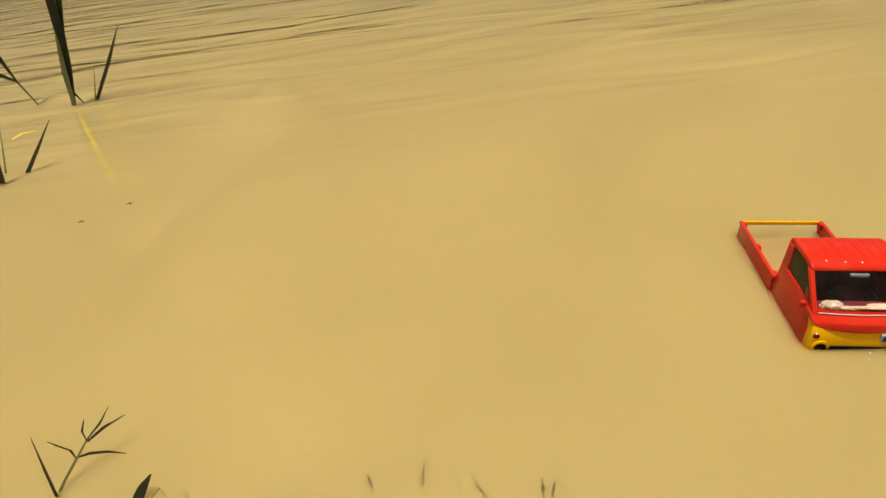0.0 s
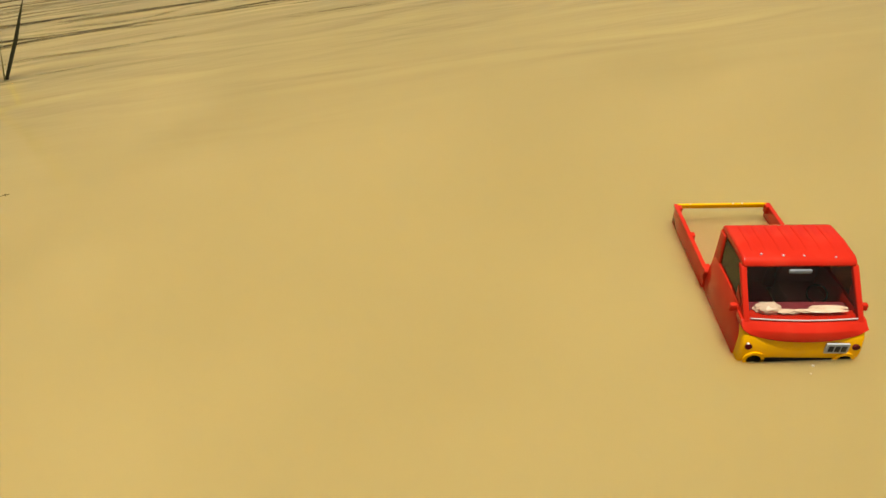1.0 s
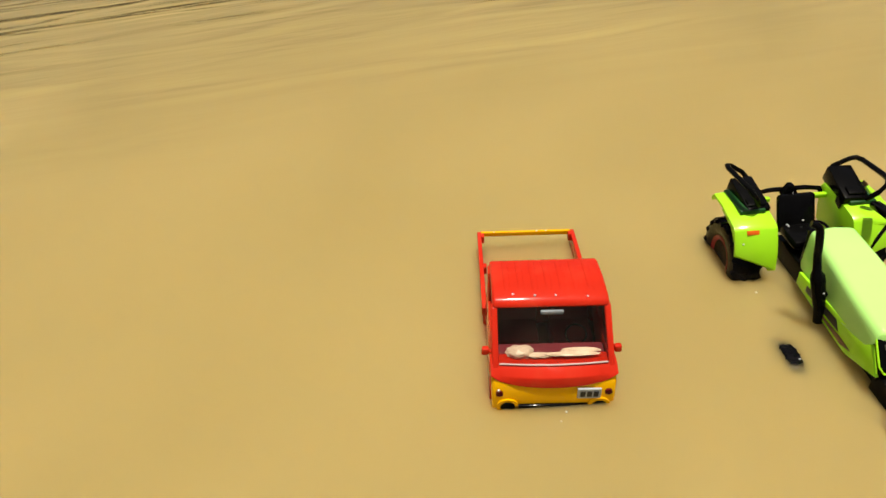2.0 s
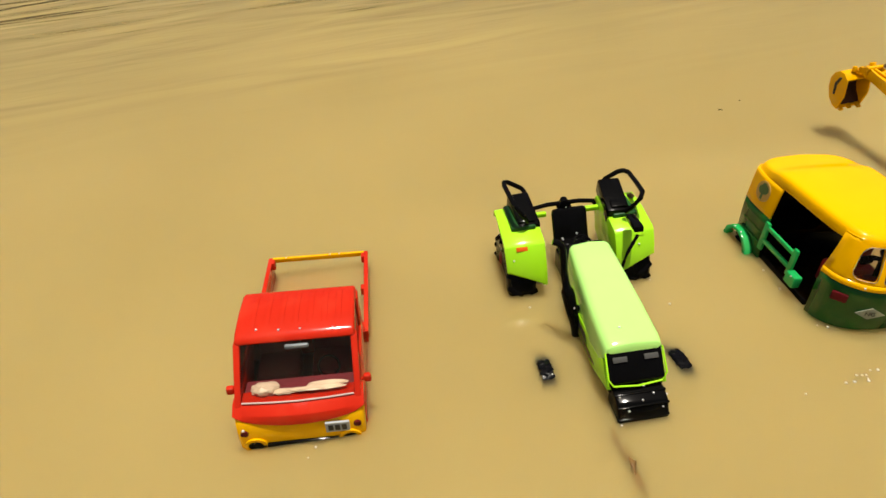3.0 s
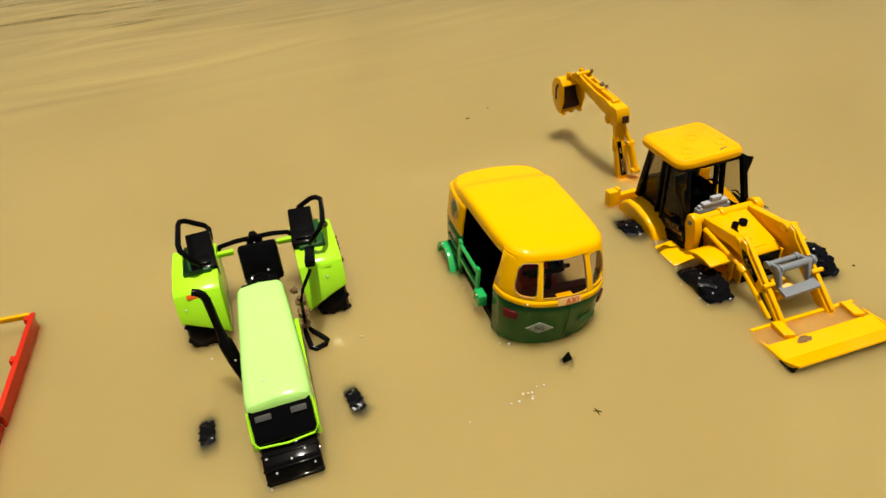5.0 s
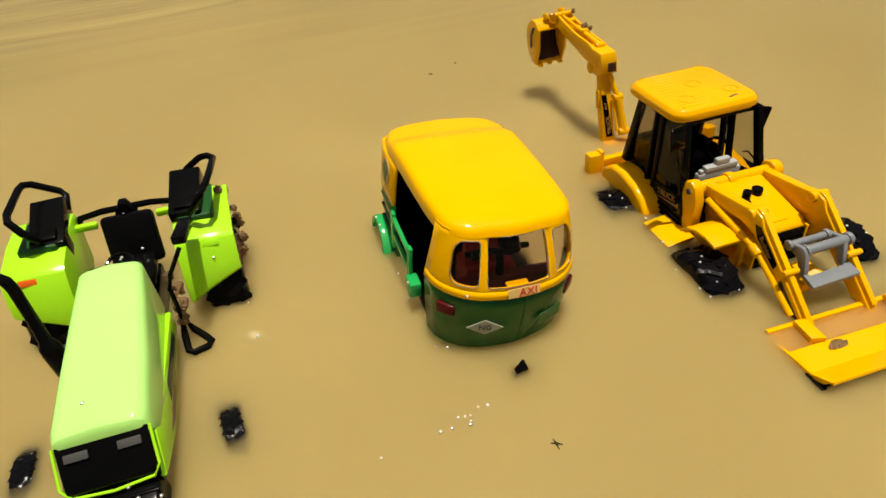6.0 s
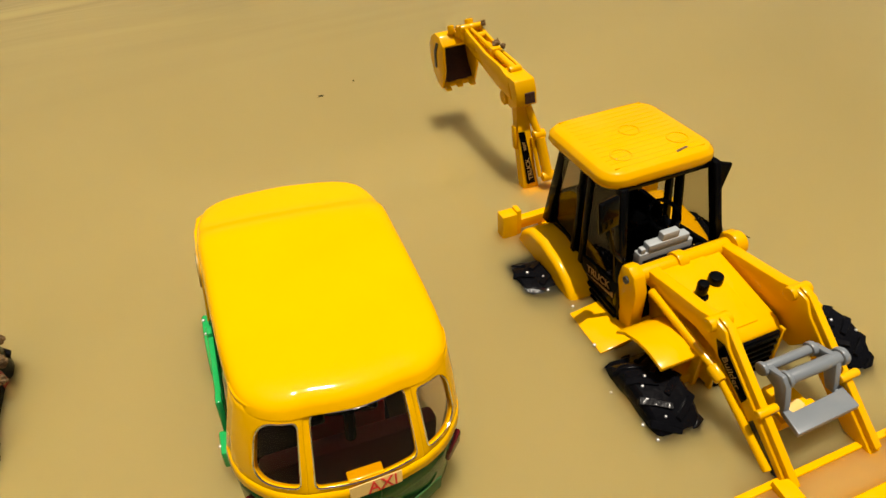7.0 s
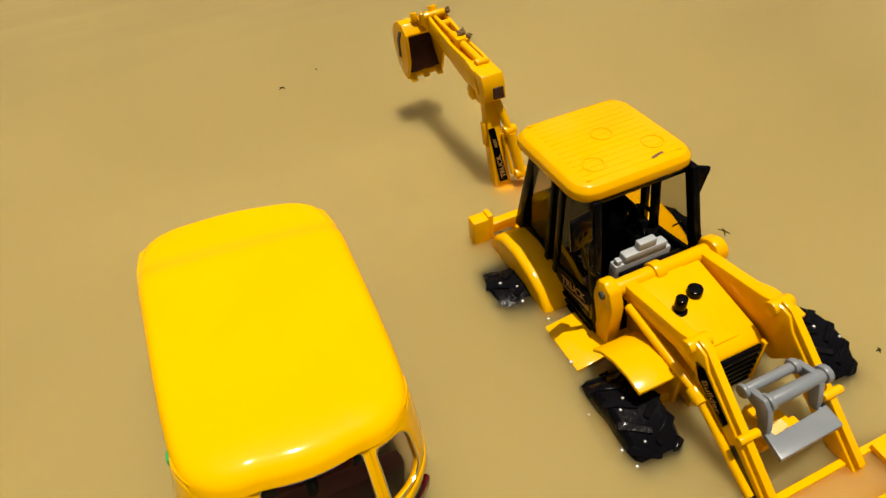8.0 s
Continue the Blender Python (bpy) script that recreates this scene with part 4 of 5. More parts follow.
    for x0, x1, y, z, rr_ in ((-7.6, 11.2, -31.4, 19.6, 1.5), (-4.8, 16.0, -37.2, 20.0, 2.0)):
        bars += [rod((x0, y, z), (x1, y, z), rr_, 18, 0.3), rod((x0 - 0.8, y, z), (x0 + 0.8, y, z), rr_ + 0.7, 18, 0.5), rod((x1 - 1.6, y, z), (x1 + 0.6, y, z), rr_ + 0.8, 18, 0.6)]
    lk = part("bucket_linkage", merged(*bars), GREY, t, "grey cross bars")
    part("link_cheek", prism([(-30.4, 20.4), (-37.4, 22.2), (-39.6, 20.0), (-41.6, 13.4), (-42.0, 10.4), (-39.4, 10.0), (-36, 16.4), (-31.4, 17.8)], "x", -7.0, -4.8, 0.5), GREY, lk)
    part("link_cheek", prism([(-30.4, 20.4), (-37.4, 22.2), (-39.6, 20.0), (-41.6, 13.4), (-42.0, 10.4), (-39.4, 10.0), (-36, 16.4), (-31.4, 17.8)], "x", 11.4, 13.6, 0.5), GREY, lk)
    part("link_plate", prism([(-8.8, -49.0), (14.0, -48.6), (15.6, -38.8), (12.4, -39.2), (12.0, -42.2), (-4.6, -42.8), (-5.0, -40.4), (-6.8, -40.4)], "z", 9.6, 11.6, 0.4), GREY, lk, "grey plate with a notch")
    part("link_clay", moved(box(-3.4, 3.4, -1.6, 1.6, -1.2, 1.2, 0.9), pose(-1.4, -41.0, 9.4, 10, 5, 12)), WORN, lk, "pale lump under the plate")
    part("link_block", merged(box(-3.6, 5, -42, -31, 3, 8.6, 0.8), box(-7, 8, -43, -39, 3, 7, 0.6)), YELLOW, lk, "yellow tilt cylinder")
    # front bucket: floor awash under a film of water, lip above it
    level = pose(0, 0, 0.75, 0, 2.1, 0)
    prof = [(-52.6, -1.5), (-54.6, -1.3), (-56.0, -7.4), (-62.6, -7.2), (-65.0, -1.7), (-76.0, -1.35), (-84.4, 2.9), (-84.9, 1.7), (-77.0, -3.2), (-66, -3.6), (-63, -9.0), (-55, -9.2), (-52.6, -3.4)]
    bk = part("bucket", moved(prism(prof, "x", -31.0, 34.0, 0.15, 1), level), YELLOW, t, "yellow loader bucket awash, lip above water", smooth=False)
    for s in (-1, 1):
        part("bucket_cheek", moved(prism([(-60, -2.2), (-70, -1.0), (-76.4, -0.8), (-84.6, 3.2), (-82.6, 0.0), (-76, -4), (-64, -7.8), (-58, -6)], "x", *sorted((1.5 + s * 33.4, 1.5 + s * 32.0)), 0.3), level), YELLOW, bk)
        part("end_rubber", moved(box(*sorted((1.5 + s * 34.4, 1.5 + s * 32.0)), -83.4, -75.0, -4.4, -1.6, 0.5), level), BLACK, bk, "black rubber under the end of the lip")
    for x in (-19.6, 24.2):
        part("bucket_wing", prism([(x + 0.3, -53.6), (x + 5.4, -54.8), (x + 5.0, -65.6), (x - 0.6, -63.8)], "z", -1.6, 1.3 - 0.04 * x, 0.3), YELLOW, bk)
    part("floor_scuff", moved(prism([(-13.6, -68.2), (-9.6, -67.0), (-6.6, -67.6), (-8.0, -69.6), (-12.6, -70.2)], "z", -1.7, -1.25, 0.0), level), CLAY, bk, "worn brown patch", smooth=False)
    part("cutting_edge", moved(box(-30.8, 33.8, -82.4, -76.5, -4.4, -1.0, 0.5), level), BLACK, bk, "black edge under the lip")
    # cab
    cab = part("cab_base", merged(prism([(10, -2), (12, 9), (18, 12), (68, 15), (70, -2)], "x", -21.5, 21.5, 0.8), box(-22.5, 22.5, 20, 27, 2, 13, 0.6)), BLACK, t, "black cab base")
    xs = {-1: -22.0, 1: 21.0}
    for s in (-1, 1):
        x = xs[s]
        top = x * 0.86
        def post(y0, z0, y1, z1, w, nm="cab_pillar"):
            bm = loft([[(x - 1.4, y0 - w, z0), (x + 1.4, y0 - w, z0), (x + 1.4, y0 + w, z0), (x - 1.4, y0 + w, z0)], [(top - 1.4, y1 - w, z1), (top + 1.4, y1 - w, z1), (top + 1.4, y1 + w, z1), (top - 1.4, y1 + w, z1)]], bev=0.4)
            return part(nm, bm, BLACK, cab)
        post(17, 8, 28, 51, 2.0)
        post(41, 10, 44, 51, 1.4)
        post(47, 10, 49, 51, 1.2)
        post(68, 12, 62, 51, 2.2)
        door = part("door_panel", prism([(14, 2), (18, 17.4), (40, 14.6), (40, 0), (14, -3)], "x", *sorted((x - 1.0, x + 0.8)), 0.4), BLACK, cab, "black lower door panel")
        for i in range(3):
            part("door_slat", box(*sorted((x + s * 0.6, x + s * 1.8)), 16, 38, 0.4 + i * 2.2, 1.6 + i * 2.2, 0.3), BLACK, door)
        # left pane gets the dark tint for a dim cab, right stays clear
        sp = part("side_window", prism([(19, 16), (40, 14), (43.6, 50), (29.5, 50)], "x", *sorted((x - 0.3, x + 0.2)), 0), DOORGLASS if s < 0 else CLEAR, cab, "dusty side pane, tinted dark on the left for the cab's shade")
        sp.matrix_basis = Matrix.Translation((x * 0.001, 0, 0.014)) @ Matrix.Rotation(-s * 0.075, 4, "Y") @ Matrix.Translation((-x * 0.001, 0, -0.014))
        sp.visible_shadow = False
        part("rear_side_window", prism([(49, 14), (67, 15), (61, 50), (50, 50)], "x", *sorted((x * 0.93 - 0.3, x * 0.93 + 0.2)), 0), CABGLASS if s < 0 else CLEAR, cab).visible_shadow = False
        if s > 0:
            part("mirror", merged(moved(box(-2.3, 2.3, -0.9, 0.9, -5.6, 5.6, 0.8), pose(21.0, 26.5, 44.4, 0, 8, -25)), tube([(20.4, 19.5, 25), (20.0, 22, 32), (20.8, 25.6, 39)], 0.8, 8)), BLACK, cab, "black wing mirror")
        else:
            part("mirror", merged(moved(box(-4.4, 4.4, -0.9, 0.9, -5.6, 5.6, 1.6, 3), pose(-28.6, 20.5, 48.0, -8, 0, 12)), tube([(-22, 18, 28), (-26, 19.4, 33), (-28.4, 20.6, 43)], 0.9, 8)), BLACK, cab, "black wing mirror")
        if s < 0:
            part("word_stroke", prism([(36, 8.6), (21.4, 11.2), (19.4, 12.8), (18.6, 10.4), (22, 10.2)], "x", x - 1.35, x - 0.9, 0), GOLD, door, "faded gold stroke under the word", smooth=False)
            lettering("TRUCK", 4.4, GOLD, door, plane_m((x - 1.3, 28.6, 12.6), (0, -0.985, 0.17), (0, 0.17, 0.985)), "faded gold printed word")
    part("windscreen_sill", box(-21, 20, 14.5, 18.5, 10, 16, 0.6), BLACK, cab)
    for y in (27.5, 59.5):
        part("window_header", box(-18.5, 18, y, y + 3.5, 48.6, 51.6, 0.5), BLACK, cab)
    part("console", merged(box(-13, 9.5, 20.5, 24, 14, 25, 0.5), box(-9.5, 7.5, 20.5, 24, 24, 28, 0.5), box(-4, 3, 20.8, 23.6, 27, 31, 0.5), box(-12.4, -10.4, 20.8, 23, 24, 27, 0.4)), PALEGREY, cab, "stepped grey instrument panel")
    part("console_panel", moved(box(-12, 13, -1, 1, -3.4, 3.4, 0.4), pose(0.5, 18.6, 19.0, -25)), BLACK, cab)
    part("seat", merged(box(-10, 10, 38, 54, 15, 22, 1.5), moved(box(-10, 10, -2.5, 2.5, -10, 11, 1.5), pose(0, 56, 30, -12)), box(-12.5, -10, 40, 54, 18, 26, 1.0), box(10, 12.5, 40, 54, 18, 26, 1.0)), BLACK, cab, "black driver seat")
    # black back panel and ceiling sheet added only to darken the cab
    part("rear_panel", box(-20, 19.5, 64, 66.5, 12, 27, 0.6), BLACK, cab)
    part("headliner", box(-17.5, 14.6, 32, 62, 49.6, 50.9, 0.3), BLACK, cab)
    part("steering_wheel", merged(moved(tube([(6 * math.cos(a * math.pi / 10), 6 * math.sin(a * math.pi / 10), 0) for a in range(20)], 0.8, 6, True), pose(4, 31, 30, 35)), rod((4, 27, 22), (4, 31, 30), 0.8, 8)), BLACK, cab)
    part("cable", tube([(12, 24, 30), (17, 26, 28), (20, 24, 24), (21, 20, 20)], 0.4, 6), BLACK, cab)
    # roof with ribs and three round bosses
    def rr(z, k, dz=0.0):
        pts = []
        for cx, cy, a0 in ((12.8, 63.0, 0), (-18.2, 63.0, 90), (-18.2, 34.0, 180), (12.8, 34.0, 270)):
            for i in range(5):
                a = radians(a0 + i * 22.5)
                px, py = cx + 6.6 * math.cos(a), cy + 6.6 * math.sin(a)
                pts.append((-2.7 + (px + 2.7) * k, 48.5 + (py - 48.5) * k, z - 0.4))
        return pts
    roof = part("roof", loft([rr(51.2, 0.9), rr(50.8, 0.99), rr(52.2, 1.03), rr(54.4, 1.02), rr(56.2, 0.96), rr(57.0, 0.86)], bev=0.3), YELLOW, t, "yellow cab roof with fine ribs")
    for i in range(14):
        y = 31.0 + i * 2.75
        part("roof_rib", box(-20.4, 15, y - 0.35, y + 0.35, 56.1, 56.74, 0.2, 1), YELLOW, roof)
    for x, y in ((-13.8, 37.3), (9.6, 38.4), (-1.6, 50.4)):
        part("roof_boss", merged(tube([(x + 3.6 * math.cos(a * math.pi / 10), y + 3.6 * math.sin(a * math.pi / 10), 56.65) for a in range(20)], 0.24, 6, True)), YELLOW, roof)
    part("roof_chip", moved(box(-2.6, 2.6, -0.5, 0.5, -0.1, 0.1, 0.05, 1), pose(6, 31.4, 56.7, 4, 0, 12)), MUD, roof, "dark scratch")
    # backhoe: upright boom, elbow, dipper, bucket
    boom = part("boom", merged(loft([[(-13.0, 104, -8), (-4.2, 104, -8), (-4.2, 110, -8), (-13.0, 110, -8)], [(-12.2, 109, 20), (-5.4, 109, 20), (-5.4, 114.5, 20), (-12.2, 114.5, 20)], [(-10.4, 113, 41), (-4.0, 113, 41), (-4.0, 118, 41), (-10.4, 118, 41)]], bev=0.5), box(-13.6, -12.2, 110.6, 113.4, 20, 31, 0.4), box(-14, 3, 102, 108, -8, 0.6, 0.8), box(-12, 4, 101, 110, -10, -4, 0.8)), YELLOW, t, "yellow upright boom")
    part("boom_cylinder", merged(rod((-0.8, 103.4, 6), (-2.0, 107.8, 25), 2.5, 14), rod((-2.0, 107.8, 25), (-4.6, 113, 38.4), 1.8, 12), rod((-4.2, 103.4, 7), (2.2, 103.4, 7), 2.3, 12, 0.4), rod((-5.0, 108.4, 26), (0.8, 108.4, 26), 2.3, 12, 0.4), rod((-4.6, 104.6, 7), (-5.2, 109.0, 25), 1.0, 10), box(-6.4, -2.8, 112, 116, 34.6, 38.4, 0.6)), YELLOW, boom)
    lb = part("boom_label", loft([[(-10.6, 105.6, 4), (-6.8, 105.6, 4), (-6.8, 106.6, 4), (-10.6, 106.6, 4)], [(-11.4, 110.1, 28), (-8.4, 110.1, 28), (-8.4, 111.0, 28), (-11.4, 111.0, 28)]], bev=0), BLACK, boom, "black label with worn print", smooth=False)
    lettering("TRUCK", 3.2, GOLD, lb, plane_m((-9.0, 106.5, 11.0), (-0.07, 0.175, 1), (-1, 0, 0)), "worn printed word")
    lettering("BEST", 1.9, GOLD, lb, plane_m((-9.6, 108.6, 21.8), (-0.07, 0.175, 1), (-1, 0, 0)), "worn printed word")
    part("elbow", prism([(109.5, 40.4), (109.0, 47.0), (110.4, 51.8), (125, 52.6), (127.5, 46), (124, 40), (117, 37.4)], "x", -11.8, -1.6, 0.5), YELLOW, boom, "box-shaped elbow joint")
    # solid dark block in place of the shade within the hollow elbow
    part("elbow_slot", box(-7.6, -2.8, 108.5, 112, 41.4, 46.4, 0.2, 1), HOLLOW, boom, "dark block for the shade of the open slot in the elbow")
    part("elbow_pin", merged(rod((-12.8, 122, 40.4), (0.6, 122, 40.4), 3.2, 16, 0.5), rod((-13.3, 122, 40.4), (-12, 122, 40.4), 1.7, 12, 0.3)), YELLOW, boom)
    dip = part("dipper", loft([[(-10.2, 114, 42), (-1.4, 114, 42), (-1.4, 117, 49.5), (-10.2, 117, 49.5)], [(-10.6, 138, 46), (-4.6, 138, 46), (-4.6, 139, 52), (-10.6, 139, 52)], [(-12.6, 169, 53), (-7.8, 169, 53), (-7.8, 170, 57.5), (-12.6, 170, 57.5)]], bev=0.5), YELLOW, t, "yellow dipper arm")
    part("dipper_cylinder", merged(rod((-6.4, 122, 51.5), (-7.8, 148, 56), 1.7, 12), rod((-7.8, 148, 56), (-9.0, 166, 59.6), 1.0, 10), rod((-9.5, 166, 60.2), (-3.5, 166, 60.2), 1.8, 12, 0.3), rod((-9, 160, 57), (-3, 160, 57), 1.8, 12, 0.3), box(-10, -5.4, 138, 142, 52, 57, 0.6), rod((-9.4, 122, 51.5), (-3.4, 122, 51.5), 1.8, 12, 0.3)), YELLOW, dip)
    for x in (-12.4, -4.2):
        part("dipper_cheek", prism([(114, 41), (118, 50.5), (126, 53), (142, 54.6), (160, 58.6), (168, 61), (172, 58.5), (170, 53.6), (150, 48.4), (128, 42.6)], "x", x, x + 1.6, 0.4), YELLOW, dip)
    for x in (-12.6, -4.0):
        part("bucket_link", prism([(165, 58.4), (168, 61.6), (177.5, 57), (176.5, 53.4), (172, 53.8)], "x", x - 0.6, x + 1.2, 0.4), YELLOW, dip)
    part("link_knob", merged(rod((-14.2, 166.5, 60), (-2.4, 166.5, 60), 1.9, 12, 0.3), rod((-13.8, 175.4, 55.4), (-2.8, 175.4, 55.4), 1.7, 12, 0.3), rod((-8.0, 169, 58), (-8.0, 170, 63.4), 2.3, 12, 0.7), rod((-15, 177, 55), (-15, 177.6, 59.4), 1.8, 12, 0.6), rod((-12.6, 152, 53), (-3.6, 152, 53), 1.5, 12, 0.3)), YELLOW, dip, "yellow pins of the bucket link")
    part("dipper_pin", merged(rod((-13.2, 168, 56), (-4.2, 168, 56), 2.1, 12, 0.3), rod((-13.2, 174, 58), (-4.2, 174, 58), 1.8, 12, 0.3)), YELLOW, dip)
    outer = [(169, 52.5), (174, 55.4), (179, 55), (183, 51.5), (185, 46), (183.5, 39), (179, 32.5), (173, 29.0), (168, 28.5)]
    inner = [(168.4, 30.2), (172.5, 31), (177.6, 34), (181.4, 40), (182.8, 46), (181, 50), (178, 52.8), (174, 53.2), (170, 50.8)]
    bh = part("digging_bucket", prism(outer + inner, "x", -19.5, -1.0, 0.3), YELLOW, t, "yellow digging bucket")
    for x in (-20.2, -1.6):
        part("bucket_side", prism(outer + [(166, 40)], "x", x, x + 1.4, 0.3), YELLOW, bh)
    part("bucket_label", prism([(174, 52), (176.4, 51), (178.6, 45), (176.6, 37), (174.8, 37.6), (176.2, 45)], "x", -20.6, -20.15, 0), INK, bh, "dark worn label", smooth=False)
    # dark lining stands in for the shade inside the digging bucket
    part("bucket_mud", prism([(169.5, 30.6), (172.6, 31.6), (177.0, 34.6), (180.7, 40.2), (182, 46), (180.4, 49.4), (177.6, 52.0), (174, 52.4), (170.6, 50.4), (173.8, 50.6), (176.4, 50), (178.6, 48.4), (180, 45), (178.8, 41), (175.6, 36.6), (172, 33.6)], "x", -18.9, -1.7, 0), HOLLOW, bh, "dark red-brown lining painted as the shade inside the bucket")
    for i in range(3):
        part("bucket_tooth", prism([(170, 28.2), (170, 31.0), (166.0 - (i != 1), 29.4), (166.0 - (i != 1), 28.2)], "x", -18.9 + i * 7.1, -15.6 + i * 7.1, 0.5), YELLOW, bh)
    # the boom leans back a little, the dipper hangs lower at its far end
    for ob in (boom, *boom.children, *lb.children):
        for v in ob.data.vertices:
            k = max(0.0, v.co.z) / 0.043
            v.co += Vector((-0.0015, 0.005, 0)) * k
    for ob in (dip, *dip.children):
        for v in ob.data.vertices:
            v.co += Vector((-0.0015, 0.005, 0.0015 - 0.003 * (v.co.y - 0.116) / 0.059))
    spin = Matrix.Translation((0, 0.168, 0.056)) @ Matrix.Rotation(radians(3), 4, "Z") @ Matrix.Rotation(radians(12), 4, "X") @ Matrix.Translation((0, -0.168, -0.056))
    bh.matrix_basis = Matrix.Translation((-0.0028, 0.009, -0.0035)) @ spin @ Matrix.Translation((0, 0.168, 0.056)) @ Matrix.Scale(1.02, 4) @ Matrix.Translation((0, -0.168, -0.056))
    return t


truck = pickup_truck(pose(0.3074, 0.321, -0.0002, 0.47, 3.61, -9.02))
tractor_1 = tractor(pose(0.4648, 0.3018, 0.0004, -0.48, 0.03, -8.58))
rickshaw = auto_rickshaw(pose(0.6038, 0.2903, -0.0006, 0.44, 4.47, -9.16))
loader = backhoe_loader(pose(0.733, 0.293, 0.0004, -0.79, -2.44, -10.0))
paper_wad(truck.matrix_basis @ pose(-0.0155, 0.0115, 0.0232))


# ---- mud, floating bits, bubbles and glint beads ----
for x, y, z, size, seed in ((17.8, 68, 19, 2.6, 1), (17.8, 64, 13.8, 2.9, 5), (17.4, 61, 9, 2.6, 9), (15.2, 74, 22, 1.9, 21), (40, 108, 37.4, 1.8, 13), (44.2, 111, 20, 2.0, 17), (44.4, 106, 12, 2.2, 25), (44.0, 109, 26, 1.5, 31), (44.4, 113, 15, 1.6, 35), (43.8, 101, 8, 1.7, 41)):
    mud_lump(tractor_1.matrix_basis @ pose(x / 1000, y / 1000, z / 1000, 20 * seed, 35 * seed, 10), size, seed)


for x, y, z, size, seed in ((-7, 148, 58, 1.7, 3), (-5, 145, 57, 1.2, 8), (-11.5, 127, 43.5, 2.0, 19), (-9, 132, 44, 1.3, 23), (-4.6, 168, 61, 1.3, 29), (-13.4, 176, 58, 1.1, 33)):
    lump = mud_lump(loader.matrix_basis @ pose(x / 1000, y / 1000, z / 1000, 15 * seed, 25 * seed, 0), size, seed)
    lump["label"] = "dried grey-brown lump of mud on the digger arm"


def floating_bit(x, y, size, seed):
    """A speck of plant litter lying on the water."""
    rng = random.Random(seed)
    a = rng.uniform(0, 6.28)
    bms = []
    for k in range(2):
        b = a + k * 1.1
        bms.append(tube([(-math.cos(b) * size, -math.sin(b) * size, 0.2), (0, 0, 0.7), (math.cos(b) * size * 0.8, math.sin(b) * size, 0.3)], [0.15, 0.4, 0.1], 6))
    ob = part("plant_litter", merged(*bms), LEAF)
    ob.matrix_basis = pose(x, y, 0)
    return tagged(ob, "tiny dark speck of plant litter floating on water", "plant litter", "floating plant litter")


for n, (x, y, size) in enumerate(((0.6971, 0.5518, 2.2), (0.7944, 0.3199, 2.6), (0.7850, 0.2525, 1.2), (0.8282, 0.5430, 1.4), (0.5922, 0.2441, 2.2), (0.7236, 0.5614, 0.8))):
    floating_bit(x, y, size, n)


def glint_beads(name, label, places, r0, r1, seed):
    """Beads added for sun glints, wherever a plumb line from above first meets a toy or the water."""
    rng = random.Random(seed)
    bpy.context.view_layer.update()
    graph = bpy.context.evaluated_depsgraph_get()
    bms = []
    for x, y in places:
        struck, at, nrm, _, _, _ = scene.ray_cast(graph, Vector((x, y, 0.3)), Vector((0, 0, -1)))
        if not struck:
            continue
        r = rng.uniform(r0, r1)
        bm = bmesh.new()
        bmesh.ops.create_icosphere(bm, subdivisions=2, radius=r)
        for v in bm.verts:
            v.co = Vector((v.co.x, v.co.y, v.co.z * 0.8)) + at * 1000 + nrm * (0.15 * r)
        bms.append(bm)
    ob = part(name, merged(*bms), BEAD)
    return tagged(ob, label, "water drops", kind="stuff")


def on(toy, spots):
    return [(toy.matrix_basis @ Vector((x / 1000, y / 1000, 0))).to_2d() for x, y in spots]


# beads set where the sun glints on the waterline and the wet toys
glint_beads("water_bubbles", "tiny bright beads added for bubbles and sun glints along the waterline of the toys", [(0.5873, 0.2949), (0.5788, 0.3328), (0.5849, 0.3778), (0.4374, 0.3833), (0.5167, 0.3662), (0.4504, 0.2790), (0.5647, 0.2663), (0.5607, 0.2670), (0.4411, 0.3683), (0.3073, 0.4701), (0.5687, 0.2692), (0.5711, 0.2685), (0.5729, 0.2679), (0.5719, 0.2659), (0.5770, 0.2697), (0.5803, 0.2687), (0.5711, 0.2647), (0.5805, 0.3000), (0.3120, 0.3133), (0.3081, 0.3086), (0.5389, 0.2676), (0.7056, 0.3269), (0.6992, 0.3082), (0.2818, 0.3235), (0.5157, 0.3438), (0.4327, 0.3172), (0.4740, 0.2826)], 0.5, 0.85, 4)
glint_beads("water_drops", "bright beads added for water drops and sun glints on the wet toys", on(truck, [(-15.1, 28.6), (-4.6, 27.4), (5.4, 27.2), (20.6, 26.4), (-20, 130.5), (8, 130.5), (14, 130.5)])
            + on(tractor_1, [(-5, 97), (-5.2, 95), (4, 98), (0, 108), (2, 67), (-4, 6), (-10, -17), (0, -19.5), (6, -17), (9, -22), (-7, -22), (3, -12.6), (-17, 33), (34, 76)])
            + on(rickshaw, [(-31.4, 39), (-31.4, 56), (-32, 33), (-29, 8), (-33, 90)])
            + on(loader, [(-40, -24), (-36, -16), (-34, -26), (-42, -10), (-39, -30), (-33, -13), (-37, 40), (-41, 50), (-36, 46), (39, -18), (44, -24)]), 0.45, 0.75, 6)


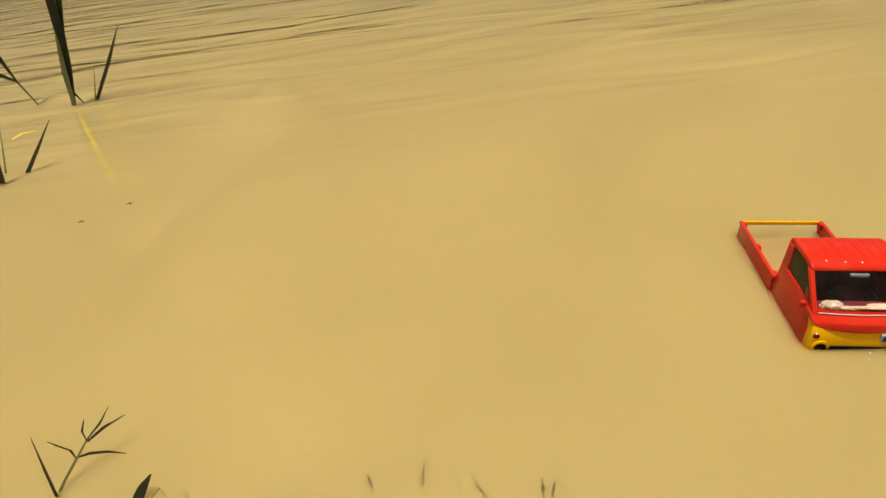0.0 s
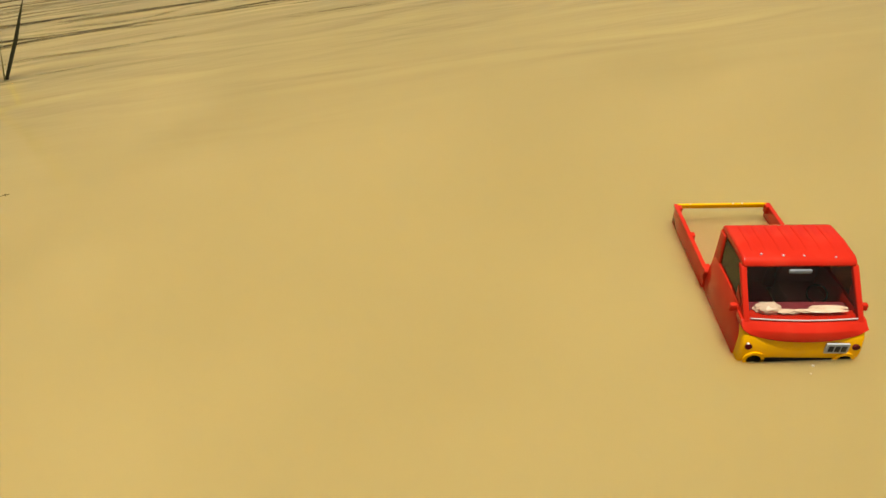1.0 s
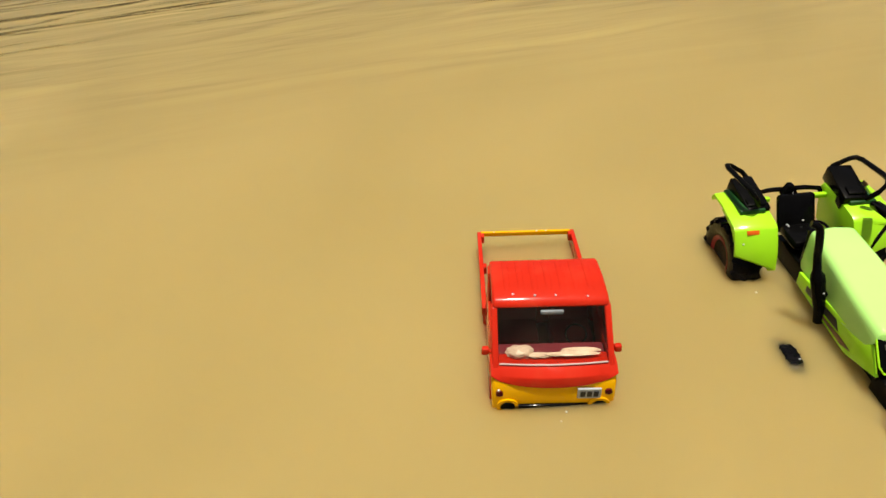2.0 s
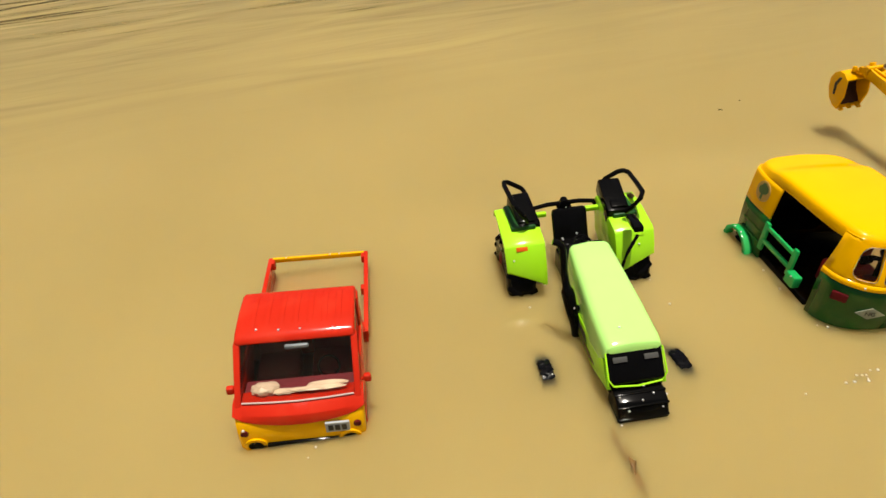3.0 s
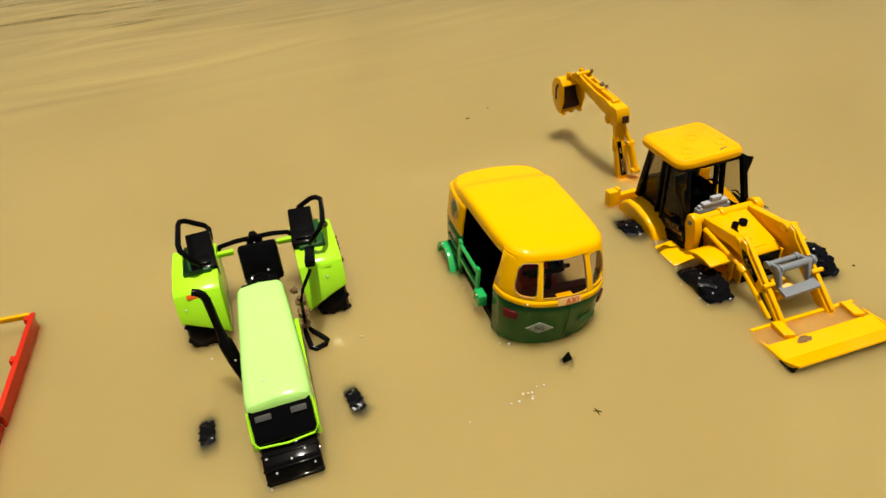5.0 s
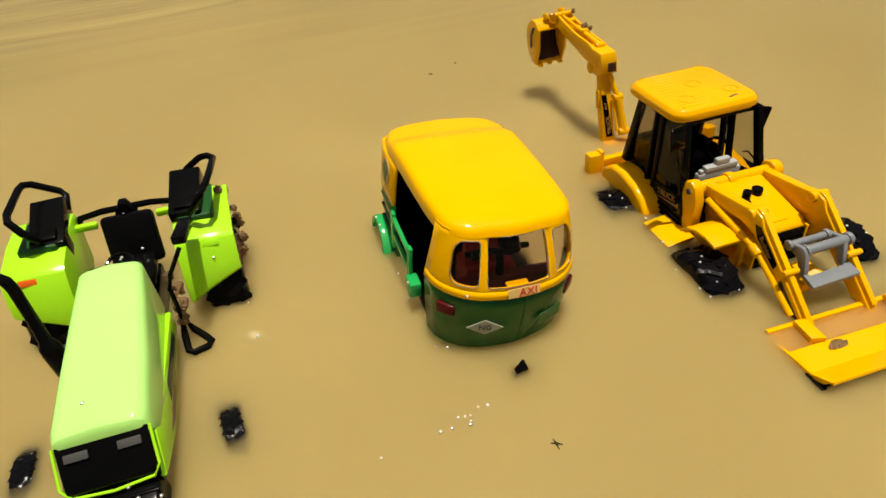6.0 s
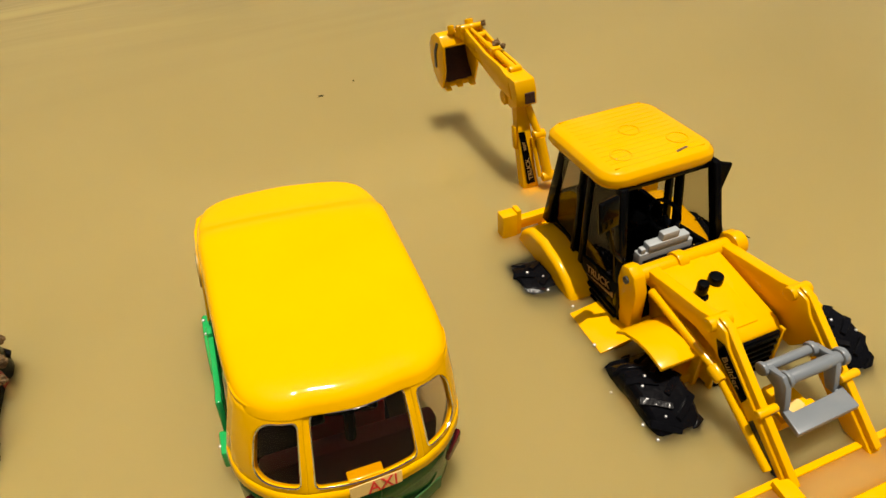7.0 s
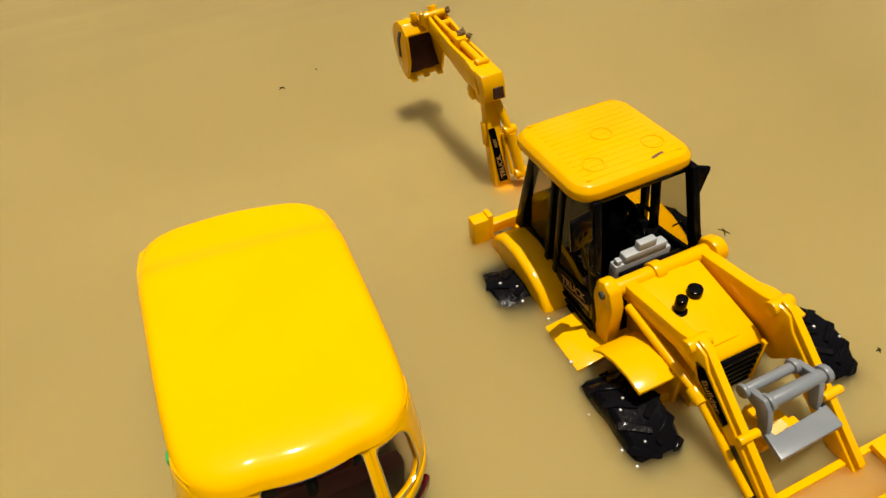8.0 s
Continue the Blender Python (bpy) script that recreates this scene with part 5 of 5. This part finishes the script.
# ---- reeds and grass ----
def blade(points, widths, mat=LEAF, parent=None, name="leaf", label=""):
    """A folded grass blade along points (millimetres), with a raised midrib and some thickness."""
    pts = [Vector(p) for p in points]
    side = (pts[-1] - pts[0]).cross(Vector((-0.15, -0.75, 0.65))).normalized()
    rings = []
    for i, p in enumerate(pts):
        d = (pts[min(i + 1, len(pts) - 1)] - pts[max(i - 1, 0)]).normalized()
        nrm = d.cross(side).normalized()
        w = widths[i] / 2
        t = max(0.12, w * 0.12)
        rings.append([p + side * w, p + nrm * (w * 0.3 + t), p - side * w, p + nrm * (w * 0.3 - t)])
    return part(name, loft(rings), mat, parent, label)


def reed(name, label, x, y, blades, size=1.0):
    """A reed shoot standing in the water; blades: list of (points, widths, material) relative to its foot."""
    e = thing(name, label, "reed", pose(x, y, 0), "reeds")
    for pts, widths, mat in blades:
        blade([Vector(p) * size for p in pts], [w * size for w in widths], mat, e)
    return e


reed("reed_shoot", "tall dark green reed shoot standing in muddy water", -0.5527, 1.0946, [
    ([(0, 0, -30), (0, 0, 0), (15, 9, 67), (24, 14, 124), (31, 18, 180), (37, 21, 240)], [4, 5, 14, 21, 20, 14], LEAF),
    ([(-5, -3, -10), (0, 0, 8), (6, 4, 58), (15, 9, 107), (19, 11, 133)], [6, 10, 13, 7, 1], STEM),
    ([(13, 8, 60), (27, 16, 123), (42, 25, 177), (55, 32, 235)], [4, 10, 14, 12], LEAF),
    ([(6, 4, 22), (11, 6, 8), (15, 8, -4)], [4, 3, 2], LEAF)], 0.941)
reed("reed_shoot", "thin pointed reed blade leaning out of muddy water", -0.5209, 1.1113, [
    ([(-8, -4, -14), (0, 0, 0), (39, 21, 60), (60, 32, 95), (73, 39, 117)], [7, 8, 9, 5, 0.8], LEAF),
    ([(-3, -1, -8), (-2, -1, 1), (16, 9, 59)], [5, 4, 0.8], STEM)], 0.941)
reed("reed_shoot", "short pointed reed blade leaning out of water", -0.4828, 0.8067, [
    ([(-6, -4, -10), (0, 0, 0), (20, 15, 27), (45, 32, 61)], [7, 8, 6, 0.8], LEAF)], 0.941)
reed("reed_shoot", "bent reed stem with a drooping dark leaf", -0.6362, 1.1300, [
    ([(2, 1, -10), (0, 0, 0), (-12, -8, 50), (-18, -11, 90), (-24, -15, 120)], [2.5, 3, 4, 9, 10], LEAF),
    ([(-12, -8, 50), (-28, -18, 66), (-45, -28, 82)], [4, 7, 6], LEAF),
    ([(0, 0, 0.5), (11, 7, 5), (20, 13, 9), (31, 20, 9)], [2, 6, 4, 1], STEM)], 0.941)
reed("reed_shoot", "dark reed clump at the edge of the water", -0.5006, 0.7787, [
    ([(-1, -1, -10), (0, 0, 0), (4, 3, 28), (16, 12, 73)], [9, 11, 14, 5], LEAF),
    ([(-19, 36, -10), (-17, 38, 0), (-8, 45, 33), (2, 52, 71)], [4, 4, 3, 0.8], STEM)], 0.941)


def grass_sprig(m):
    """A sprig of grass with paired leaves, just out of the water."""
    e = thing("grass_sprig", "thin grass sprig with dark narrow leaves above water", "grass", m)
    part("stem", tube([(-2, -2, -8), (0, 0, 0), (3, 4, 4), (10, 12, 12), (17, 19, 20)], [0.9, 0.9, 0.8, 0.8, 0.5], 8), STEM, e, "pale stem")
    for pts, w in (([(10, 12, 13), (10, 12, 20), (8, 9, 28), (6, 7, 35)], [1.2, 2.0, 2.2, 0.5]),
                   ([(10, 12, 13), (17, 15, 12), (25, 18, 8), (33, 20, 2)], [1.2, 1.8, 1.6, 0.4]),
                   ([(17, 18, 19), (17, 19, 27), (20, 22, 34)], [1.2, 1.8, 0.4]),
                   ([(17, 18, 19), (24, 27, 20), (33, 36, 19)], [1.4, 2.0, 0.4]),
                   ([(17, 19, 20), (24, 26, 25), (29, 33, 31)], [1.0, 1.6, 0.3])):
        blade(pts, w, LEAF, e)
    return e


grass_sprig(pose(-0.1857, 0.2880, 0))
reed("shore_grass", "single dark grass blade poking out of the water", -0.1854, 0.2839, [([(-1, -1, -8), (0, 0, 0), (2, 2, 19), (5, 5, 46)], [2.6, 3.0, 2.6, 0.5], LEAF)])
reed("shore_grass", "broad dark leaf tip with pale blades at the shore", -0.1338, 0.2738, [
    ([(-6, -8, -10), (-1, -2, -1), (4, 4, 6), (9, 9, 11)], [7, 7.5, 6, 1], LEAF),
    ([(2, -6, -6), (9, 0, 2), (13, 4, 4), (19, -2, -2)], [1, 1.2, 1, 0.8], STEM)])
for x, y, dx, dy in ((0.0305, 0.2613, 0.8, 13.9), (0.0585, 0.2590, 7, -10.7), (0.0942, 0.2447, 1.5, 11.7), (0.0988, 0.2440, 3.1, 9.7), (-0.0009, 0.2729, 4.2, -12.4), (-0.0364, 0.2656, 0.6, 5), (-0.1049, 0.2726, -1.6, 5.5)):
    reed("sunken_grass", "thin grass blade lying just below the water surface", x, y, [([(0, 0, -1.3), (dx / 2, dy / 2, -0.5), (dx, dy, -1.2)], [1.0, 1.3, 0.5], LEAF)])
# brown smear of stirred-up mud in front of the tractor
def mud_smear(m):
    bm = tube([(0.5, 24, -3.0), (-0.6, 18, -1.6), (0.8, 11, -2.2), (2.4, 4, -1.2), (1.0, -4, -1.6), (2.6, -12, -2.4)], [0.4, 1.3, 0.9, 1.9, 1.5, 0.3], 10)
    bmesh.ops.subdivide_edges(bm, edges=bm.edges, cuts=2, use_grid_fill=True)
    for v in bm.verts:
        v.co += Vector((noise.noise(v.co * 0.5), noise.noise(v.co * 0.5 + Vector((9, 0, 0))), 0.3 * noise.noise(v.co * 0.4))) * 1.3
    ob = part("mud_smear", bm, MUD)
    ob.matrix_basis = m
    return tagged(ob, "thin brown smear of stirred mud just under the water", "mud")


mud_smear(pose(0.4427, 0.2566, 0, 0, 0, -6))


def mud_patch(m):
    bm = bmesh.new()
    bmesh.ops.create_icosphere(bm, subdivisions=4, radius=1)
    for v in bm.verts:
        k = 1 + 0.5 * noise.noise(v.co * 1.6 + Vector((2, 0, 0))) + 0.25 * noise.noise(v.co * 5)
        v.co = Vector((v.co.x * 3.0 * k, v.co.y * 1.4 * k, v.co.z * 0.4))
    ob = part("mud_patch", bm, MUD)
    ob.matrix_basis = m
    return tagged(ob, "small brown mud patch settled in the yellow bucket", "mud")


mud_patch(loader.matrix_basis @ pose(-0.0125, -0.068, 0.0004, 5, 0, 20))


# ---- yellowed stems sunk by the reeds, and dark specks ----
STRAW = material("yellowed_stem", (0.55, 0.43, 0.06), 0.6, vary=0.25)


def sunken_stem(x, y, run, r):
    k = len(run) - 1
    bm = tube([(dx, dy, -2.6 - 1.2 * math.sin(math.pi * i / k)) for i, (dx, dy) in enumerate(run)], [r * (0.5 + 0.5 * math.sin(math.pi * (i + 0.6) / (k + 1.2))) for i in range(k + 1)], 8)
    ob = part("sunken_stem", bm, STRAW)
    ob.matrix_basis = pose(x, y, 0)
    return tagged(ob, "yellowed reed stem lying just under muddy water", "reed stem", "sunken stems")


sunken_stem(-0.5411, 1.0760, [(0.0, 0.0), (62.6, -107.7), (129.5, -216.5), (167.0, -278.3), (204.6, -338.7)], 4.0)
sunken_stem(-0.5001, 1.0770, [(0.0, 0.0), (36.5, -52.1), (73.5, -110.8)], 3.5)
sunken_stem(-0.5870, 0.9532, [(0.0, 0.0), (3.6, 26.1), (26.5, 27.5)], 5.0)
floating_bit(-0.3328, 0.6392, 4, 145)
floating_bit(-0.2901, 0.6685, 5, 231)
